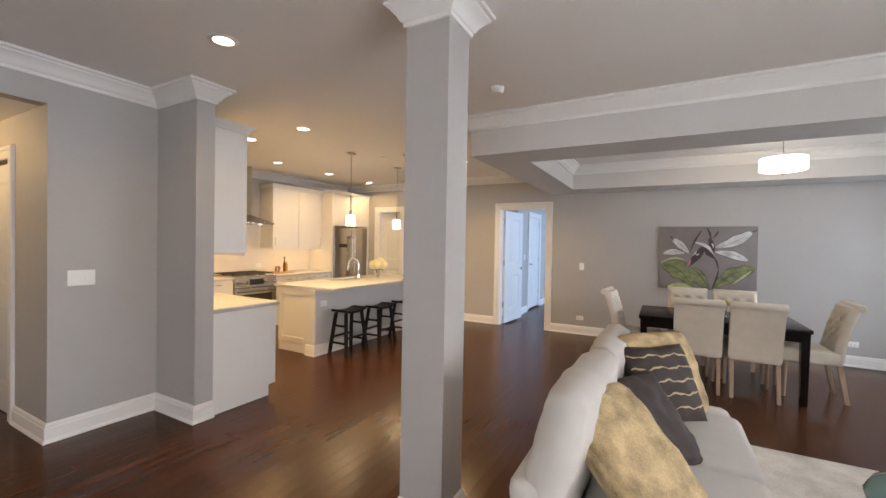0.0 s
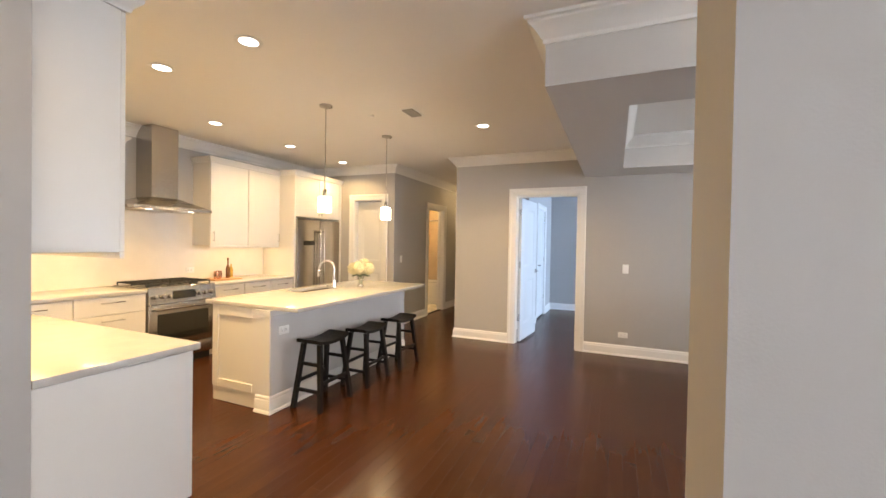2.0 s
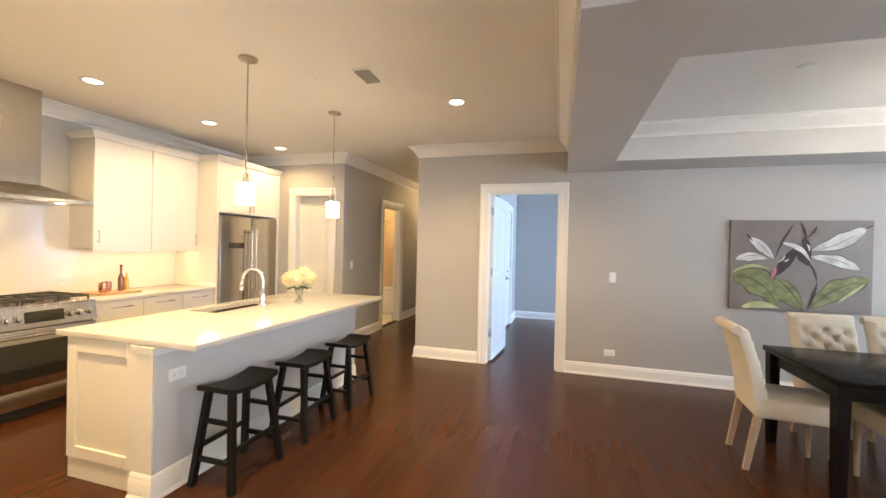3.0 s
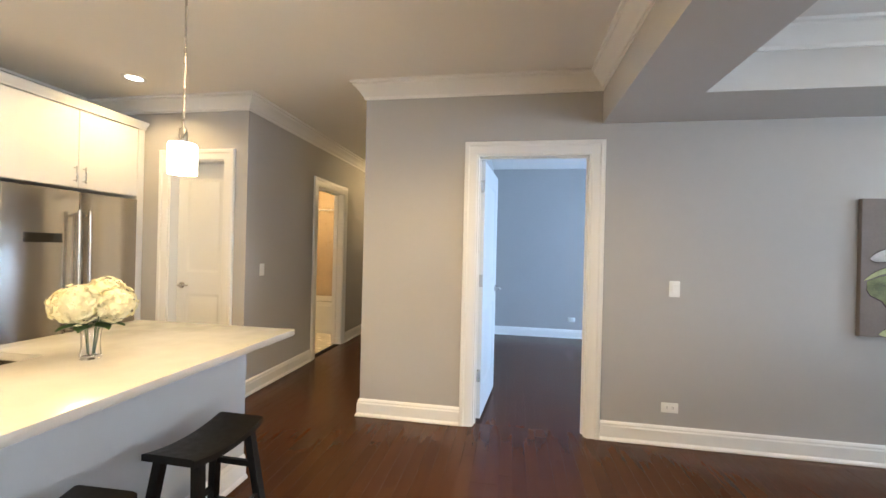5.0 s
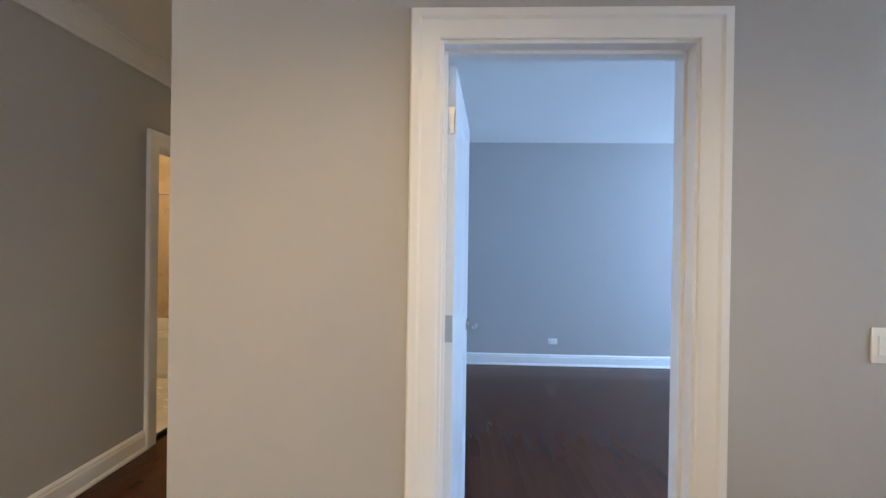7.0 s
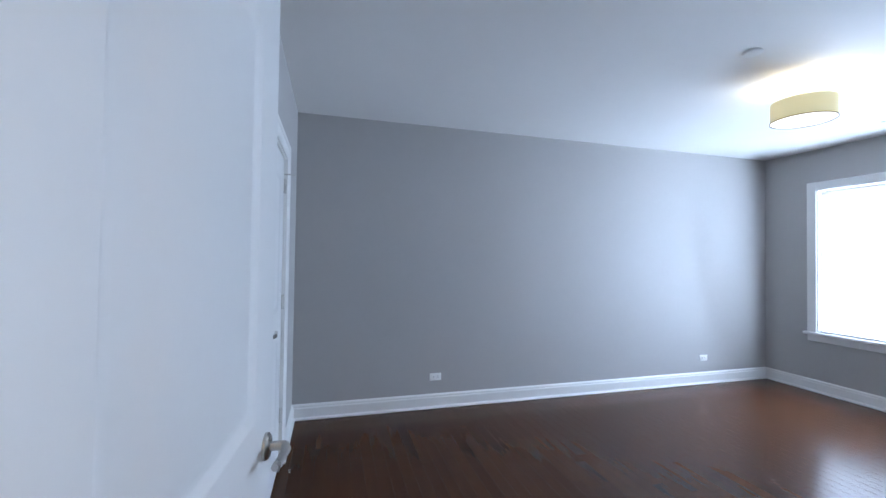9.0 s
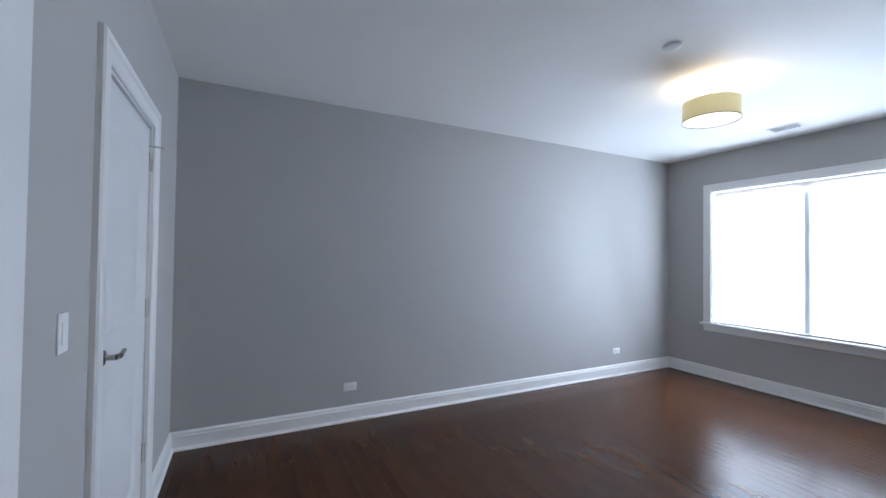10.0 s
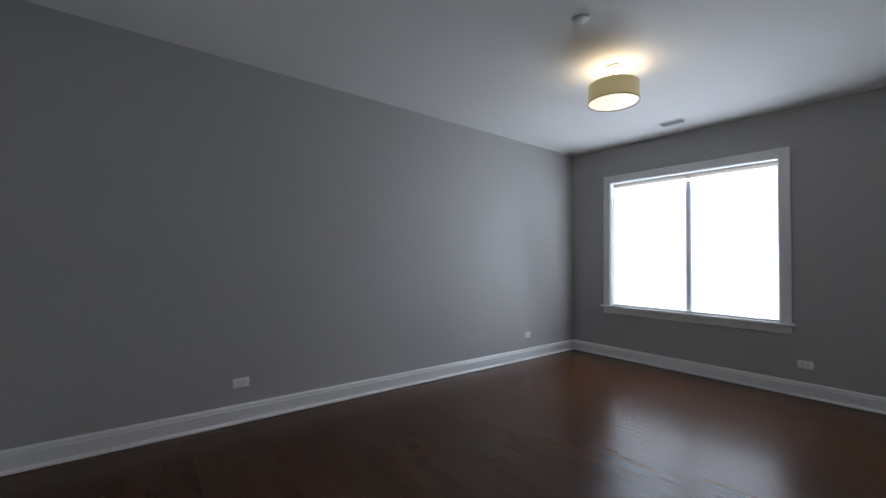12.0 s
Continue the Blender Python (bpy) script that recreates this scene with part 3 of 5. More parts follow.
tagged(finish("backdrop", bm, HAZE, 0), "plain bright overcast sky", "sky", kind="structure")


# ---------- kitchen ----------
def pull(parent, a, b, out, material=NICKEL):
    """A bar pull from a to b, standing off along out."""
    a, b, out = Vector(a), Vector(b), Vector(out)
    d = (b - a).normalized()
    bm = tube([a + out * 0.03, b + out * 0.03], 0.005, 8)
    for p in (a + d * 0.015, b - d * 0.015):
        tube([p, p + out * 0.03], 0.004, 8, bm)
    return part("handle", bm, material, parent, "slim satin nickel bar pull")


def shaker(bm, x, y0, y1, z0, z1, rail=0.0):
    """A slab or framed front on the plane x, looking to +x, 20 mm thick."""
    if not rail:
        return box(bm, x, x + 0.02, y0, y1, z0, z1, 0.002)
    box(bm, x, x + 0.012, y0 + 0.01, y1 - 0.01, z0 + 0.01, z1 - 0.01)
    for a, b, c, d in ((y0, y0 + rail, z0, z1), (y1 - rail, y1, z0, z1), (y0 + rail, y1 - rail, z0, z0 + rail), (y0 + rail, y1 - rail, z1 - rail, z1)):
        box(bm, x, x + 0.02, a, b, c, d, 0.0015)
    return bm


ZT0, ZT1 = 0.855, 0.89     # island and peninsula worktop
ZR0, ZR1 = 0.855, 0.89    # worktop of the range wall
XF = -5.31                 # front of the base units


def base_unit(y0, y1, drawers, label):
    u = thing("base_cabinet", label, "cabinet", pose(XF - 0.02, (y0 + y1) / 2, 0))
    h = (y1 - y0) / 2
    part("body", boxm(XK - XF + 0.02 + 0.004, 0, -h + 0.001, h - 0.001, 0.10, ZR0 - 0.003), CAB, u)
    part("toe_kick", boxm(XK - XF + 0.10, -0.06, -h + 0.001, h - 0.001, 0.002, 0.099), CAB, u)
    for z0, z1 in drawers:
        d = part("drawer", shaker(bmesh.new(), 0.001, -h + 0.003, h - 0.003, z0, z1), CAB, u)
        zz = z1 - 0.055 if z1 - z0 > 0.15 else (z0 + z1) / 2
        pull(d, (0.021, -min(0.10, h * 0.45), zz), (0.021, min(0.10, h * 0.45), zz), (1, 0, 0))
    return u


D3 = ((0.105, 0.385), (0.391, 0.670), (0.676, 0.848))
base_unit(2.22, 2.80, D3, "white base cabinet with three drawers")
base_unit(2.80, 3.415, D3, "white base cabinet with three drawers beside the range")
base_unit(4.185, 4.63, D3, "white base cabinet with three drawers beside the range")
base_unit(4.63, 5.07, D3, "white base cabinet with three drawers")
base_unit(5.07, 5.488, D3, "narrow white base cabinet beside the fridge")

# peninsula along the near wall
p = thing("peninsula_cabinet", "white base cabinet run with a plain end panel", "cabinet", pose(-3.862, YK, 0))
part("body", boxm(-2.06, 1.055, 0.004, 0.60, 0.10, ZT0 - 0.003), CAB, p)
part("toe_kick", boxm(-2.06, 1.04, 0.004, 0.54, 0.002, 0.099), CAB, p)
bm = boxm(1.056, 1.078, 0.004, 0.625, 0.105, ZT0 - 0.003, 0.0015)
box(bm, 1.056, 1.078, 0.004, 0.55, 0.002, 0.105)
part("end_panel", bm, CAB, p)
for k in range(3):
    x0 = -1.2 + 0.74 * k
    d = part("door", boxm(x0, x0 + 0.735, 0.601, 0.621, 0.105, ZT0 - 0.006, 0.002), CAB, p)
    pull(d, (x0 + 0.66, 0.621, 0.62), (x0 + 0.66, 0.621, 0.78), (0, 1, 0))
bm = boxm(XK + 0.004, -2.775, YK + 0.004, 2.205, ZT0, ZT1, 0.004, 2)
tagged(finish("worktop", bm, QUARTZ), "white quartz worktop of the peninsula", "worktop")
bm = boxm(XK + 0.004, XF + 0.025, 2.207, 3.418, ZR0, ZR1, 0.004, 2)
tagged(finish("worktop", bm, QUARTZ), "white quartz worktop beside the range", "worktop")
bm = boxm(XK + 0.004, XF + 0.025, 4.182, 5.489, ZR0, ZR1, 0.004, 2)
tagged(finish("worktop", bm, QUARTZ), "white quartz worktop between range and fridge", "worktop")


def cab_crown(bm, pts, z):
    prof = [(0, z), (0.012, z), (0.018, z + 0.02), (0.045, z + 0.05), (0.05, z + 0.065), (0, z + 0.065)]
    return sweep(pts, prof, bm)


def wall_unit(y0, y1, z0, z1, xf, doors, label, name="wall_cabinet", side_l=True, side_r=True):
    u = thing(name, label, "cabinet", pose(xf - 0.02, (y0 + y1) / 2, z0))
    h, H = (y1 - y0) / 2, z1 - z0
    part("body", boxm(XK - xf + 0.024, 0, -h + 0.001, h - 0.001, 0, H), CAB, u)
    n = len(doors)
    for k, hand in enumerate(doors):
        a, b = -h + 2 * h * k / n, -h + 2 * h * (k + 1) / n
        d = part("door", shaker(bmesh.new(), 0.001, a + 0.002, b - 0.002, 0.002, H - 0.002), CAB, u)
        hy = b - 0.035 if hand > 0 else a + 0.035
        pull(d, (0.021, hy, 0.05), (0.021, hy, 0.18), (1, 0, 0))
    pts = [(0.021, -h), (0.021, h)]
    if side_l:
        pts = [(XK - xf + 0.03, -h)] + pts
    if side_r:
        pts = pts + [(XK - xf + 0.03, h)]
    part("cornice", cab_crown(bmesh.new(), pts[::-1], H + 0.001), CAB, u)
    part("light_rail", boxm(-0.001, 0.02, -h, h, -0.032, -0.001, 0.002), CAB, u)
    return u


ZU0, ZU1 = 1.35, 2.42
XU = -5.585
wall_unit(2.25, 3.345, ZU0, ZU1, XU, (-1, 1), "white wall cabinet with plain doors")
wall_unit(4.335, 4.91, ZU0, ZU1, XU, (-1,), "white wall cabinet beside the cooker hood", side_r=False)
wall_unit(4.912, 5.486, ZU0, ZU1, XU, (1, -1)[:1], "white wall cabinet beside the fridge tower", side_l=False, side_r=False)

# wall cabinet over the peninsula
u = thing("wall_cabinet", "white wall cabinet over the peninsula", "cabinet", pose(-2.83, YK, 1.36))
part("body", boxm(-0.90, 0, 0.004, 0.315, 0, 1.065, 0.002), CAB, u)
for k in range(2):
    d = part("door", boxm(-0.90 + 0.45 * k + 0.002, -0.45 + 0.45 * k - 0.002, 0.316, 0.336, 0.002, 1.063, 0.002), CAB, u)
    x = -0.49 + 0.08 * k
    pull(d, (x, 0.336, 0.05), (x, 0.336, 0.18), (0, 1, 0))
part("cornice", cab_crown(bmesh.new(), [(0, 0.004), (0, 0.336), (-0.90, 0.336)][::-1], 1.066), CAB, u)
part("light_rail", boxm(-0.90, 0, 0.315, 0.335, -0.03, -0.001, 0.002), CAB, u)

# splashback
setting("wall_splashback", boxm(XK, XK + 0.004, YK + 0.66, 5.49, ZR1 + 0.001, 1.79), SPLASH, "glossy cream splashback over the worktop")

# range
g = thing("gas_range", "stainless steel slide-in gas range with black grates", "range", pose(XF, 3.80, 0) @ Matrix.Diagonal((1, 1, 1.014, 1)))
part("body", boxm(-0.62, 0.0, -0.375, 0.375, 0.09, 0.875, 0.003), STEEL, g)
part("plinth", boxm(-0.60, -0.05, -0.37, 0.37, 0.002, 0.089), IRON, g)
part("drawer", boxm(0.001, 0.03, -0.375, 0.375, 0.095, 0.235, 0.006, 2), STEEL, g)
dr = part("oven_door", boxm(0.001, 0.035, -0.375, 0.375, 0.245, 0.70, 0.006, 2), STEEL, g)
part("window", boxm(0.035, 0.038, -0.29, 0.29, 0.31, 0.60, 0.001), BLACKGL, dr, "dark oven door glass")
bm = tube([(0.075, -0.34, 0.655), (0.075, 0.34, 0.655)], 0.011, 12)
for y in (-0.31, 0.31):
    tube([(0.03, y, 0.655), (0.075, y, 0.655)], 0.008, 8, bm)
part("handle", bm, STEEL, dr, "round steel oven handle")
bm = bmesh.new()
quad = [(0.0, 0.705), (0.045, 0.715), (0.02, 0.875), (0.0, 0.875)]
vs = [[bm.verts.new((x, y, z)) for x, z in quad] for y in (-0.378, 0.378)]
for i in range(4):
    bm.faces.new((vs[0][i], vs[0][(i + 1) % 4], vs[1][(i + 1) % 4], vs[1][i]))
bm.faces.new(vs[0][::-1])
bm.faces.new(vs[1])
cp = part("control_panel", bm, STEEL, g)
bm = boxm(-0.001, 0.003, -0.13, 0.13, -0.045, 0.045, 0.001)
bm.transform(pose(0.034, 0, 0.793, 0, -9, 0))
part("display", bm, BLACKGL, cp, "black glass display")
for y in (-0.32, -0.24, -0.17, 0.17, 0.24, 0.32):
    bm = lathe([(0.001, 0), (0.026, 0), (0.026, 0.008), (0.021, 0.012), (0.019, 0.036), (0.001, 0.038)], 20)
    bm.transform(pose(0.036, y, 0.79, 0, 81, 0))
    part("knob", bm, STEEL, cp, "round steel burner knob")
part("hob", boxm(-0.60, 0.03, -0.378, 0.378, 0.876, 0.889, 0.004), STEEL, g)
for k in range(3):
    yc = (k - 1) * 0.245
    bm = bmesh.new()
    for x in (-0.56, -0.30, -0.04):
        box(bm, x - 0.006, x + 0.006, yc - 0.115, yc + 0.115, 0.911, 0.924, 0.002)
    for y in (yc - 0.11, yc - 0.04, yc + 0.04, yc + 0.11):
        box(bm, -0.566, -0.034, y - 0.005, y + 0.005, 0.913, 0.926, 0.002)
    for x in (-0.56, -0.04):
        for y in (yc - 0.11, yc + 0.11):
            box(bm, x - 0.006, x + 0.006, y - 0.006, y + 0.006, 0.8895, 0.911)
    part("grate", bm, IRON, g, "black cast-iron grate")
    for x in (-0.43, -0.17):
        part("burner", lathe([(0.045, 0.8895), (0.045, 0.899), (0.03, 0.906), (0.001, 0.906)], 20, None, x, yc), IRON, g)

# cooker hood
hd = thing("range_hood", "stainless steel chimney hood with a flat canopy", "cooker hood", pose(XK, 3.80, 1.748))
bm = bmesh.new()
def frustum(bm, rect0, z0, rect1, z1):
    q = [[bm.verts.new((x, y, z)) for x, y in ((r[0], r[2]), (r[1], r[2]), (r[1], r[3]), (r[0], r[3]))] for r, z in ((rect0, z0), (rect1, z1))]
    bm.faces.new(q[0][::-1])
    bm.faces.new(q[1])
    for i in range(4):
        bm.faces.new((q[0][i], q[0][(i + 1) % 4], q[1][(i + 1) % 4], q[1][i]))
box(bm, 0.012, 0.50, -0.44, 0.44, 0.0, 0.035, 0.002)
frustum(bm, (0.012, 0.49, -0.43, 0.43), 0.0352, (0.012, 0.31, -0.16, 0.16), 0.145)
part("canopy", bm, STEEL, hd)
part("chimney", boxm(0.012, 0.30, -0.15, 0.15, 0.146, ZC - 1.748 - 0.004, 0.002), STEEL, hd)
for y in (-0.24, 0.24):
    part("lamp", lathe([(0.03, -0.003), (0.03, -0.0005), (0.001, -0.0005)], 16, None, 0.40, y), LENS, hd, "small lit hood lamp")
part("filter", boxm(0.08, 0.34, -0.36, 0.36, -0.006, -0.001, 0.002), NICKEL, hd)

# fridge tower
t = thing("fridge_surround", "tall white cabinet surround over the fridge", "cabinet", pose(-5.29, 6.083, 0))
part("side_panel", boxm(XK + 5.294, 0.0, -0.592, -0.56, 0.002, 2.43, 0.002), CAB, t)
part("side_panel", boxm(XK + 5.294, 0.0, 0.470, 0.535, 0.002, 2.43, 0.002), CAB, t)
part("body", boxm(XK + 5.294, -0.022, -0.559, 0.469, 1.80, 2.429), CAB, t)
for a, b, hy in ((-0.556, -0.047, -0.08), (-0.043, 0.466, -0.01)):
    d = part("door", shaker(bmesh.new(), -0.021, a, b, 1.803, 2.426), CAB, t)
    pull(d, (-0.001, hy, 1.84), (-0.001, hy, 1.97), (1, 0, 0))
part("cornice", cab_crown(bmesh.new(), [(0.0, 0.535), (0.0, -0.592), (-0.27, -0.592)], 2.4305), CAB, t)

f = thing("fridge", "stainless steel side-by-side fridge with bar handles", "fridge", pose(-5.265, 6.037, 0) @ Matrix.Diagonal((1, 1.04, 1, 1)))
part("body", boxm(-0.63, -0.06, -0.485, 0.475, 0.03, 1.765), NICKEL, f)
part("foot_grille", boxm(-0.5, -0.03, -0.48, 0.47, 0.002, 0.029), IRON, f)
dl = part("door", boxm(-0.058, 0.0, -0.488, -0.004, 0.04, 1.77, 0.008, 2), STEEL, f)
drr = part("door", boxm(-0.058, 0.0, 0.002, 0.478, 0.04, 1.77, 0.008, 2), STEEL, f)
part("dispenser", boxm(0.0, 0.004, -0.36, -0.12, 1.36, 1.43, 0.001), BLACKGL, dl, "black water dispenser panel")
for d, y in ((dl, -0.04), (drr, 0.04)):
    bm = tube([(0.05, y, 0.62), (0.058, y, 1.1), (0.05, y, 1.62)], 0.012, 12)
    for z in (0.66, 1.58):
        tube([(0.0, y, z), (0.051, y, z)], 0.008, 8, bm)
    part("handle", bm, STEEL, d, "long steel bar handle")

# island
IX0, IX1, IY0, IY1 = -4.09, -3.39, 3.268, 5.51
isl = thing("kitchen_island", "white panelled island with a gray seating side", "island", pose((IX0 + IX1) / 2, IY0, 0))
hx, L = (IX1 - IX0) / 2, IY1 - IY0
part("body", boxm(-hx + 0.02, hx - 0.145, 0.023, L - 0.02, 0.10, ZT0 - 0.22), CAB, isl)
ep = part("end_panel", boxm(-hx, hx - 0.145, 0.004, 0.022, 0.13, ZT0 - 0.003), CAB, isl)
for a, b, c, d in ((-hx, -hx + 0.07, 0.13, ZT0 - 0.003), (hx - 0.215, hx - 0.145, 0.13, ZT0 - 0.003), (-hx + 0.07, hx - 0.215, 0.13, 0.20), (-hx + 0.07, hx - 0.215, ZT0 - 0.09, ZT0 - 0.003)):
    part("panel_rail", boxm(a, b, -0.012, 0.004, c, d, 0.003), CAB, ep)
part("toe_panel", boxm(-hx, hx - 0.145, -0.002, 0.02, 0.002, 0.129, 0.003), CAB, isl)
# same lightened wall paint as on the soffit
part("knee_wall", boxm(hx - 0.144, hx, -0.014, L, 0.002, ZT0 - 0.003), WALL_LIGHT, isl, "pale gray painted knee wall")
part("corner_board", boxm(hx - 0.146, hx - 0.003, -0.024, -0.015, 0.12, ZT0 - 0.05), CAB, isl)
bm = sweep([(hx, L), (hx, -0.024), (hx - 0.15, -0.024)][::-1], [(-d, z) for d, z in BASE])
part("plinth_moulding", bm, TRIM, isl)
bm = sweep([(hx, L), (hx, -0.024), (hx - 0.15, -0.024)][::-1], [(0, ZT0 - 0.05), (-0.012, ZT0 - 0.05), (-0.02, ZT0 - 0.02), (-0.02, ZT0 - 0.004), (0, ZT0 - 0.004)])
part("top_moulding", bm, TRIM, isl)
for k in range(3):
    a, b = 0.03 + (L - 0.05) * k / 3, 0.03 + (L - 0.05) * (k + 1) / 3
    d = part("door", boxm(-hx, -hx + 0.019, a + 0.002, b - 0.002, 0.105, ZT0 - 0.006, 0.002), CAB, isl)
    pull(d, (-hx, b - 0.05, 0.6), (-hx, b - 0.05, 0.74), (-1, 0, 0))

SX0, SX1, SY0, SY1 = -4.06, -3.79, 4.05, 4.75    # sink cut-out
wx0, wx1, wy0, wy1 = -4.165, -3.095, 3.24, 5.535
bm = bmesh.new()
outer = [(wx0, wy0), (wx1, wy0), (wx1, wy1), (wx0, wy1)]
inner = [(SX0, SY0), (SX1, SY0), (SX1, SY1), (SX0, SY1)]
rows = []
for ring in (outer, inner):
    rows.append(([bm.verts.new((x, y, ZT0)) for x, y in ring], [bm.verts.new((x, y, ZT1)) for x, y in ring]))
for i in range(4):
    j = (i + 1) % 4
    bm.faces.new((rows[0][1][i], rows[0][1][j], rows[1][1][j], rows[1][1][i]))
    bm.faces.new((rows[0][0][i], rows[1][0][i], rows[1][0][j], rows[0][0][j]))
    for k in (0, 1):
        bm.faces.new((rows[k][0][i], rows[k][0][j], rows[k][1][j], rows[k][1][i]))
es = [e for e in bm.edges if all(v in rows[0][1] + rows[0][0] for v in e.verts)]
bmesh.ops.bevel(bm, geom=es, offset=0.004, segments=2, profile=0.5, affect="EDGES")
tagged(finish("worktop", bm, QUARTZ), "white quartz island worktop with an overhang", "worktop")
sk = thing("sink", "undermounted stainless steel sink in the island", "sink", pose((SX0 + SX1) / 2, (SY0 + SY1) / 2, ZT0 - 0.2))
a, b = (SX1 - SX0) / 2, (SY1 - SY0) / 2
bm = boxm(-a - 0.012, a + 0.012, -b - 0.012, b + 0.012, 0, 0.008)
for q in ((-a - 0.012, -a - 0.002, -b - 0.012, b + 0.012), (a + 0.002, a + 0.012, -b - 0.012, b + 0.012), (-a - 0.002, a + 0.002, -b - 0.012, -b - 0.002), (-a - 0.002, a + 0.002, b + 0.002, b + 0.012)):
    box(bm, *q, 0.008, 0.196)
part("bowl", bm, STEEL, sk)
part("drain", lathe([(0.045, 0.0085), (0.045, 0.011), (0.03, 0.0095), (0.001, 0.0095)], 20), CHROME, sk)

fc = thing("faucet", "chrome gooseneck kitchen faucet", "faucet", pose(-3.725, 4.47, ZT1 + 0.001, 0, 0, 200))
part("base", lathe([(0.032, 0), (0.032, 0.012), (0.024, 0.02), (0.021, 0.10), (0.018, 0.115)], 20), CHROME, fc)
pts = [(0, 0, 0.11), (0, 0, 0.23)] + [(0.085 - 0.085 * math.cos(math.pi * k / 10), 0, 0.23 + 0.085 * math.sin(math.pi * k / 10)) for k in range(1, 11)] + [(0.175, 0, 0.19)]
part("spout", tube(pts, 0.0135, 12), CHROME, fc)
part("spray_head", tube([(0.174, 0, 0.205), (0.178, 0, 0.165), (0.181, 0, 0.135)], [0.0145, 0.018, 0.015], 14), CHROME, fc)
part("lever", tube([(0, 0.018, 0.085), (0, 0.05, 0.10), (-0.005, 0.075, 0.14)], [0.009, 0.008, 0.006], 10), CHROME, fc)

v = thing("flower_vase", "glass vase of cream hydrangeas on the island", "flowers", pose(-3.57, 4.76, ZT1 + 0.001) @ Matrix.Scale(0.93, 4))
part("vase", lathe([(0.001, 0), (0.038, 0), (0.040, 0.01), (0.034, 0.06), (0.037, 0.12), (0.046, 0.145), (0.043, 0.145), (0.034, 0.12), (0.031, 0.06), (0.034, 0.014), (0.001, 0.012)], 24), GLASS, v, "clear waisted glass vase")
rng = random.Random(3)
heads = ((-0.085, -0.02, 0.235, 0.080), (0.02, -0.07, 0.25, 0.085), (0.09, 0.03, 0.245, 0.080), (0.0, 0.06, 0.285, 0.075), (-0.03, 0.10, 0.225, 0.07))
for hx_, hy_, hz_, hr in heads:
    bm = bmesh.new()
    for k in range(150):
        d = Vector((rng.gauss(0, 1), rng.gauss(0, 1), rng.gauss(0, 1))).normalized()
        c = Vector((hx_, hy_, hz_)) + d * hr * rng.uniform(0.82, 1.05)
        s1 = d.cross(Vector((rng.random(), rng.random(), rng.random()))).normalized()
        s2 = d.cross(s1)
        r = rng.uniform(0.013, 0.019)
        m0 = bm.verts.new(c - d * 0.004)
        ring = [bm.verts.new(c + (s1 * math.cos(q * math.pi / 4) + s2 * math.sin(q * math.pi / 4)) * r * (1 if q % 2 else 0.6) + d * 0.004) for q in range(8)]
        for q in range(8):
            bm.faces.new((m0, ring[q], ring[(q + 1) % 8]))
    bmesh.ops.create_icosphere(bm, subdivisions=2, radius=hr * 0.84, matrix=Matrix.Translation((hx_, hy_, hz_)))
    part("flower_head", bm, FLOWER, v, "round cream hydrangea head", 60)
    part("stem", tube([(hx_ * 0.15, hy_ * 0.15, 0.02), (hx_ * 0.3, hy_ * 0.3, 0.13), (hx_ * 0.9, hy_ * 0.9, hz_ - 0.03)], 0.003, 6), LEAF, v)
def leaf_blade(bm, a, b, wide, sag=0.02, n=6):
    a, b = Vector(a), Vector(b)
    d = b - a
    s = d.cross(Vector((0, 0, 1))).normalized()
    rowsv = []
    for i in range(n + 1):
        q = i / n
        c = a + d * q + Vector((0, 0, -sag * q * q))
        ww = wide * math.sin(math.pi * min(0.97, q * 0.94 + 0.03)) ** 0.8
        rowsv.append([bm.verts.new(c - s * ww / 2 + Vector((0, 0, 0.008))), bm.verts.new(c), bm.verts.new(c + s * ww / 2 + Vector((0, 0, 0.008)))])
    for p0, p1 in zip(rowsv, rowsv[1:]):
        for k in (0, 1):
            bm.faces.new((p0[k], p0[k + 1], p1[k + 1], p1[k]))
for ang in (200, 250, 300, 350, 40, 120):
    c, s = math.cos(radians(ang)), math.sin(radians(ang))
    bm = bmesh.new()
    leaf_blade(bm, (0.02 * c, 0.02 * s, 0.15), (0.12 * c, 0.12 * s, 0.165), 0.065, 0.03)
    part("leaf", bm, LEAF, v)

# things on the worktop by the range
cb = thing("cutting_board", "wooden serving board on the worktop", "board", pose(-5.63, 4.55, ZR1 + 0.001))
part("board", boxm(-0.13, 0.13, -0.20, 0.20, 0, 0.018, 0.005, 2), BOARD, cb)
for nm, x, y, prof, m_, lab in (
        ("oil_bottle", -5.63, 4.63, [(0.001, 0), (0.026, 0), (0.027, 0.12), (0.022, 0.15), (0.010, 0.18), (0.010, 0.245), (0.013, 0.245), (0.013, 0.27), (0.001, 0.27)], AMBER, "dark amber bottle on the board"),
        ("oil_bottle", -5.68, 4.72, [(0.001, 0), (0.024, 0), (0.025, 0.10), (0.018, 0.13), (0.009, 0.15), (0.009, 0.18), (0.001, 0.18)], OILM, "small golden oil bottle"),
        ("cup", -5.58, 4.43, [(0.001, 0), (0.034, 0), (0.040, 0.05), (0.036, 0.10), (0.033, 0.10), (0.036, 0.05), (0.03, 0.006), (0.001, 0.006)], COPPER, "copper cup on the board"),
        ("cup", -5.65, 4.51, [(0.001, 0), (0.034, 0), (0.040, 0.05), (0.036, 0.10), (0.033, 0.10), (0.036, 0.05), (0.03, 0.006), (0.001, 0.006)], COPPER, "copper cup on the board")):
    tagged(finish(nm, lathe(prof, 20), m_), lab, nm.split("_")[-1]).location = (x, y, ZR1 + 0.0195)


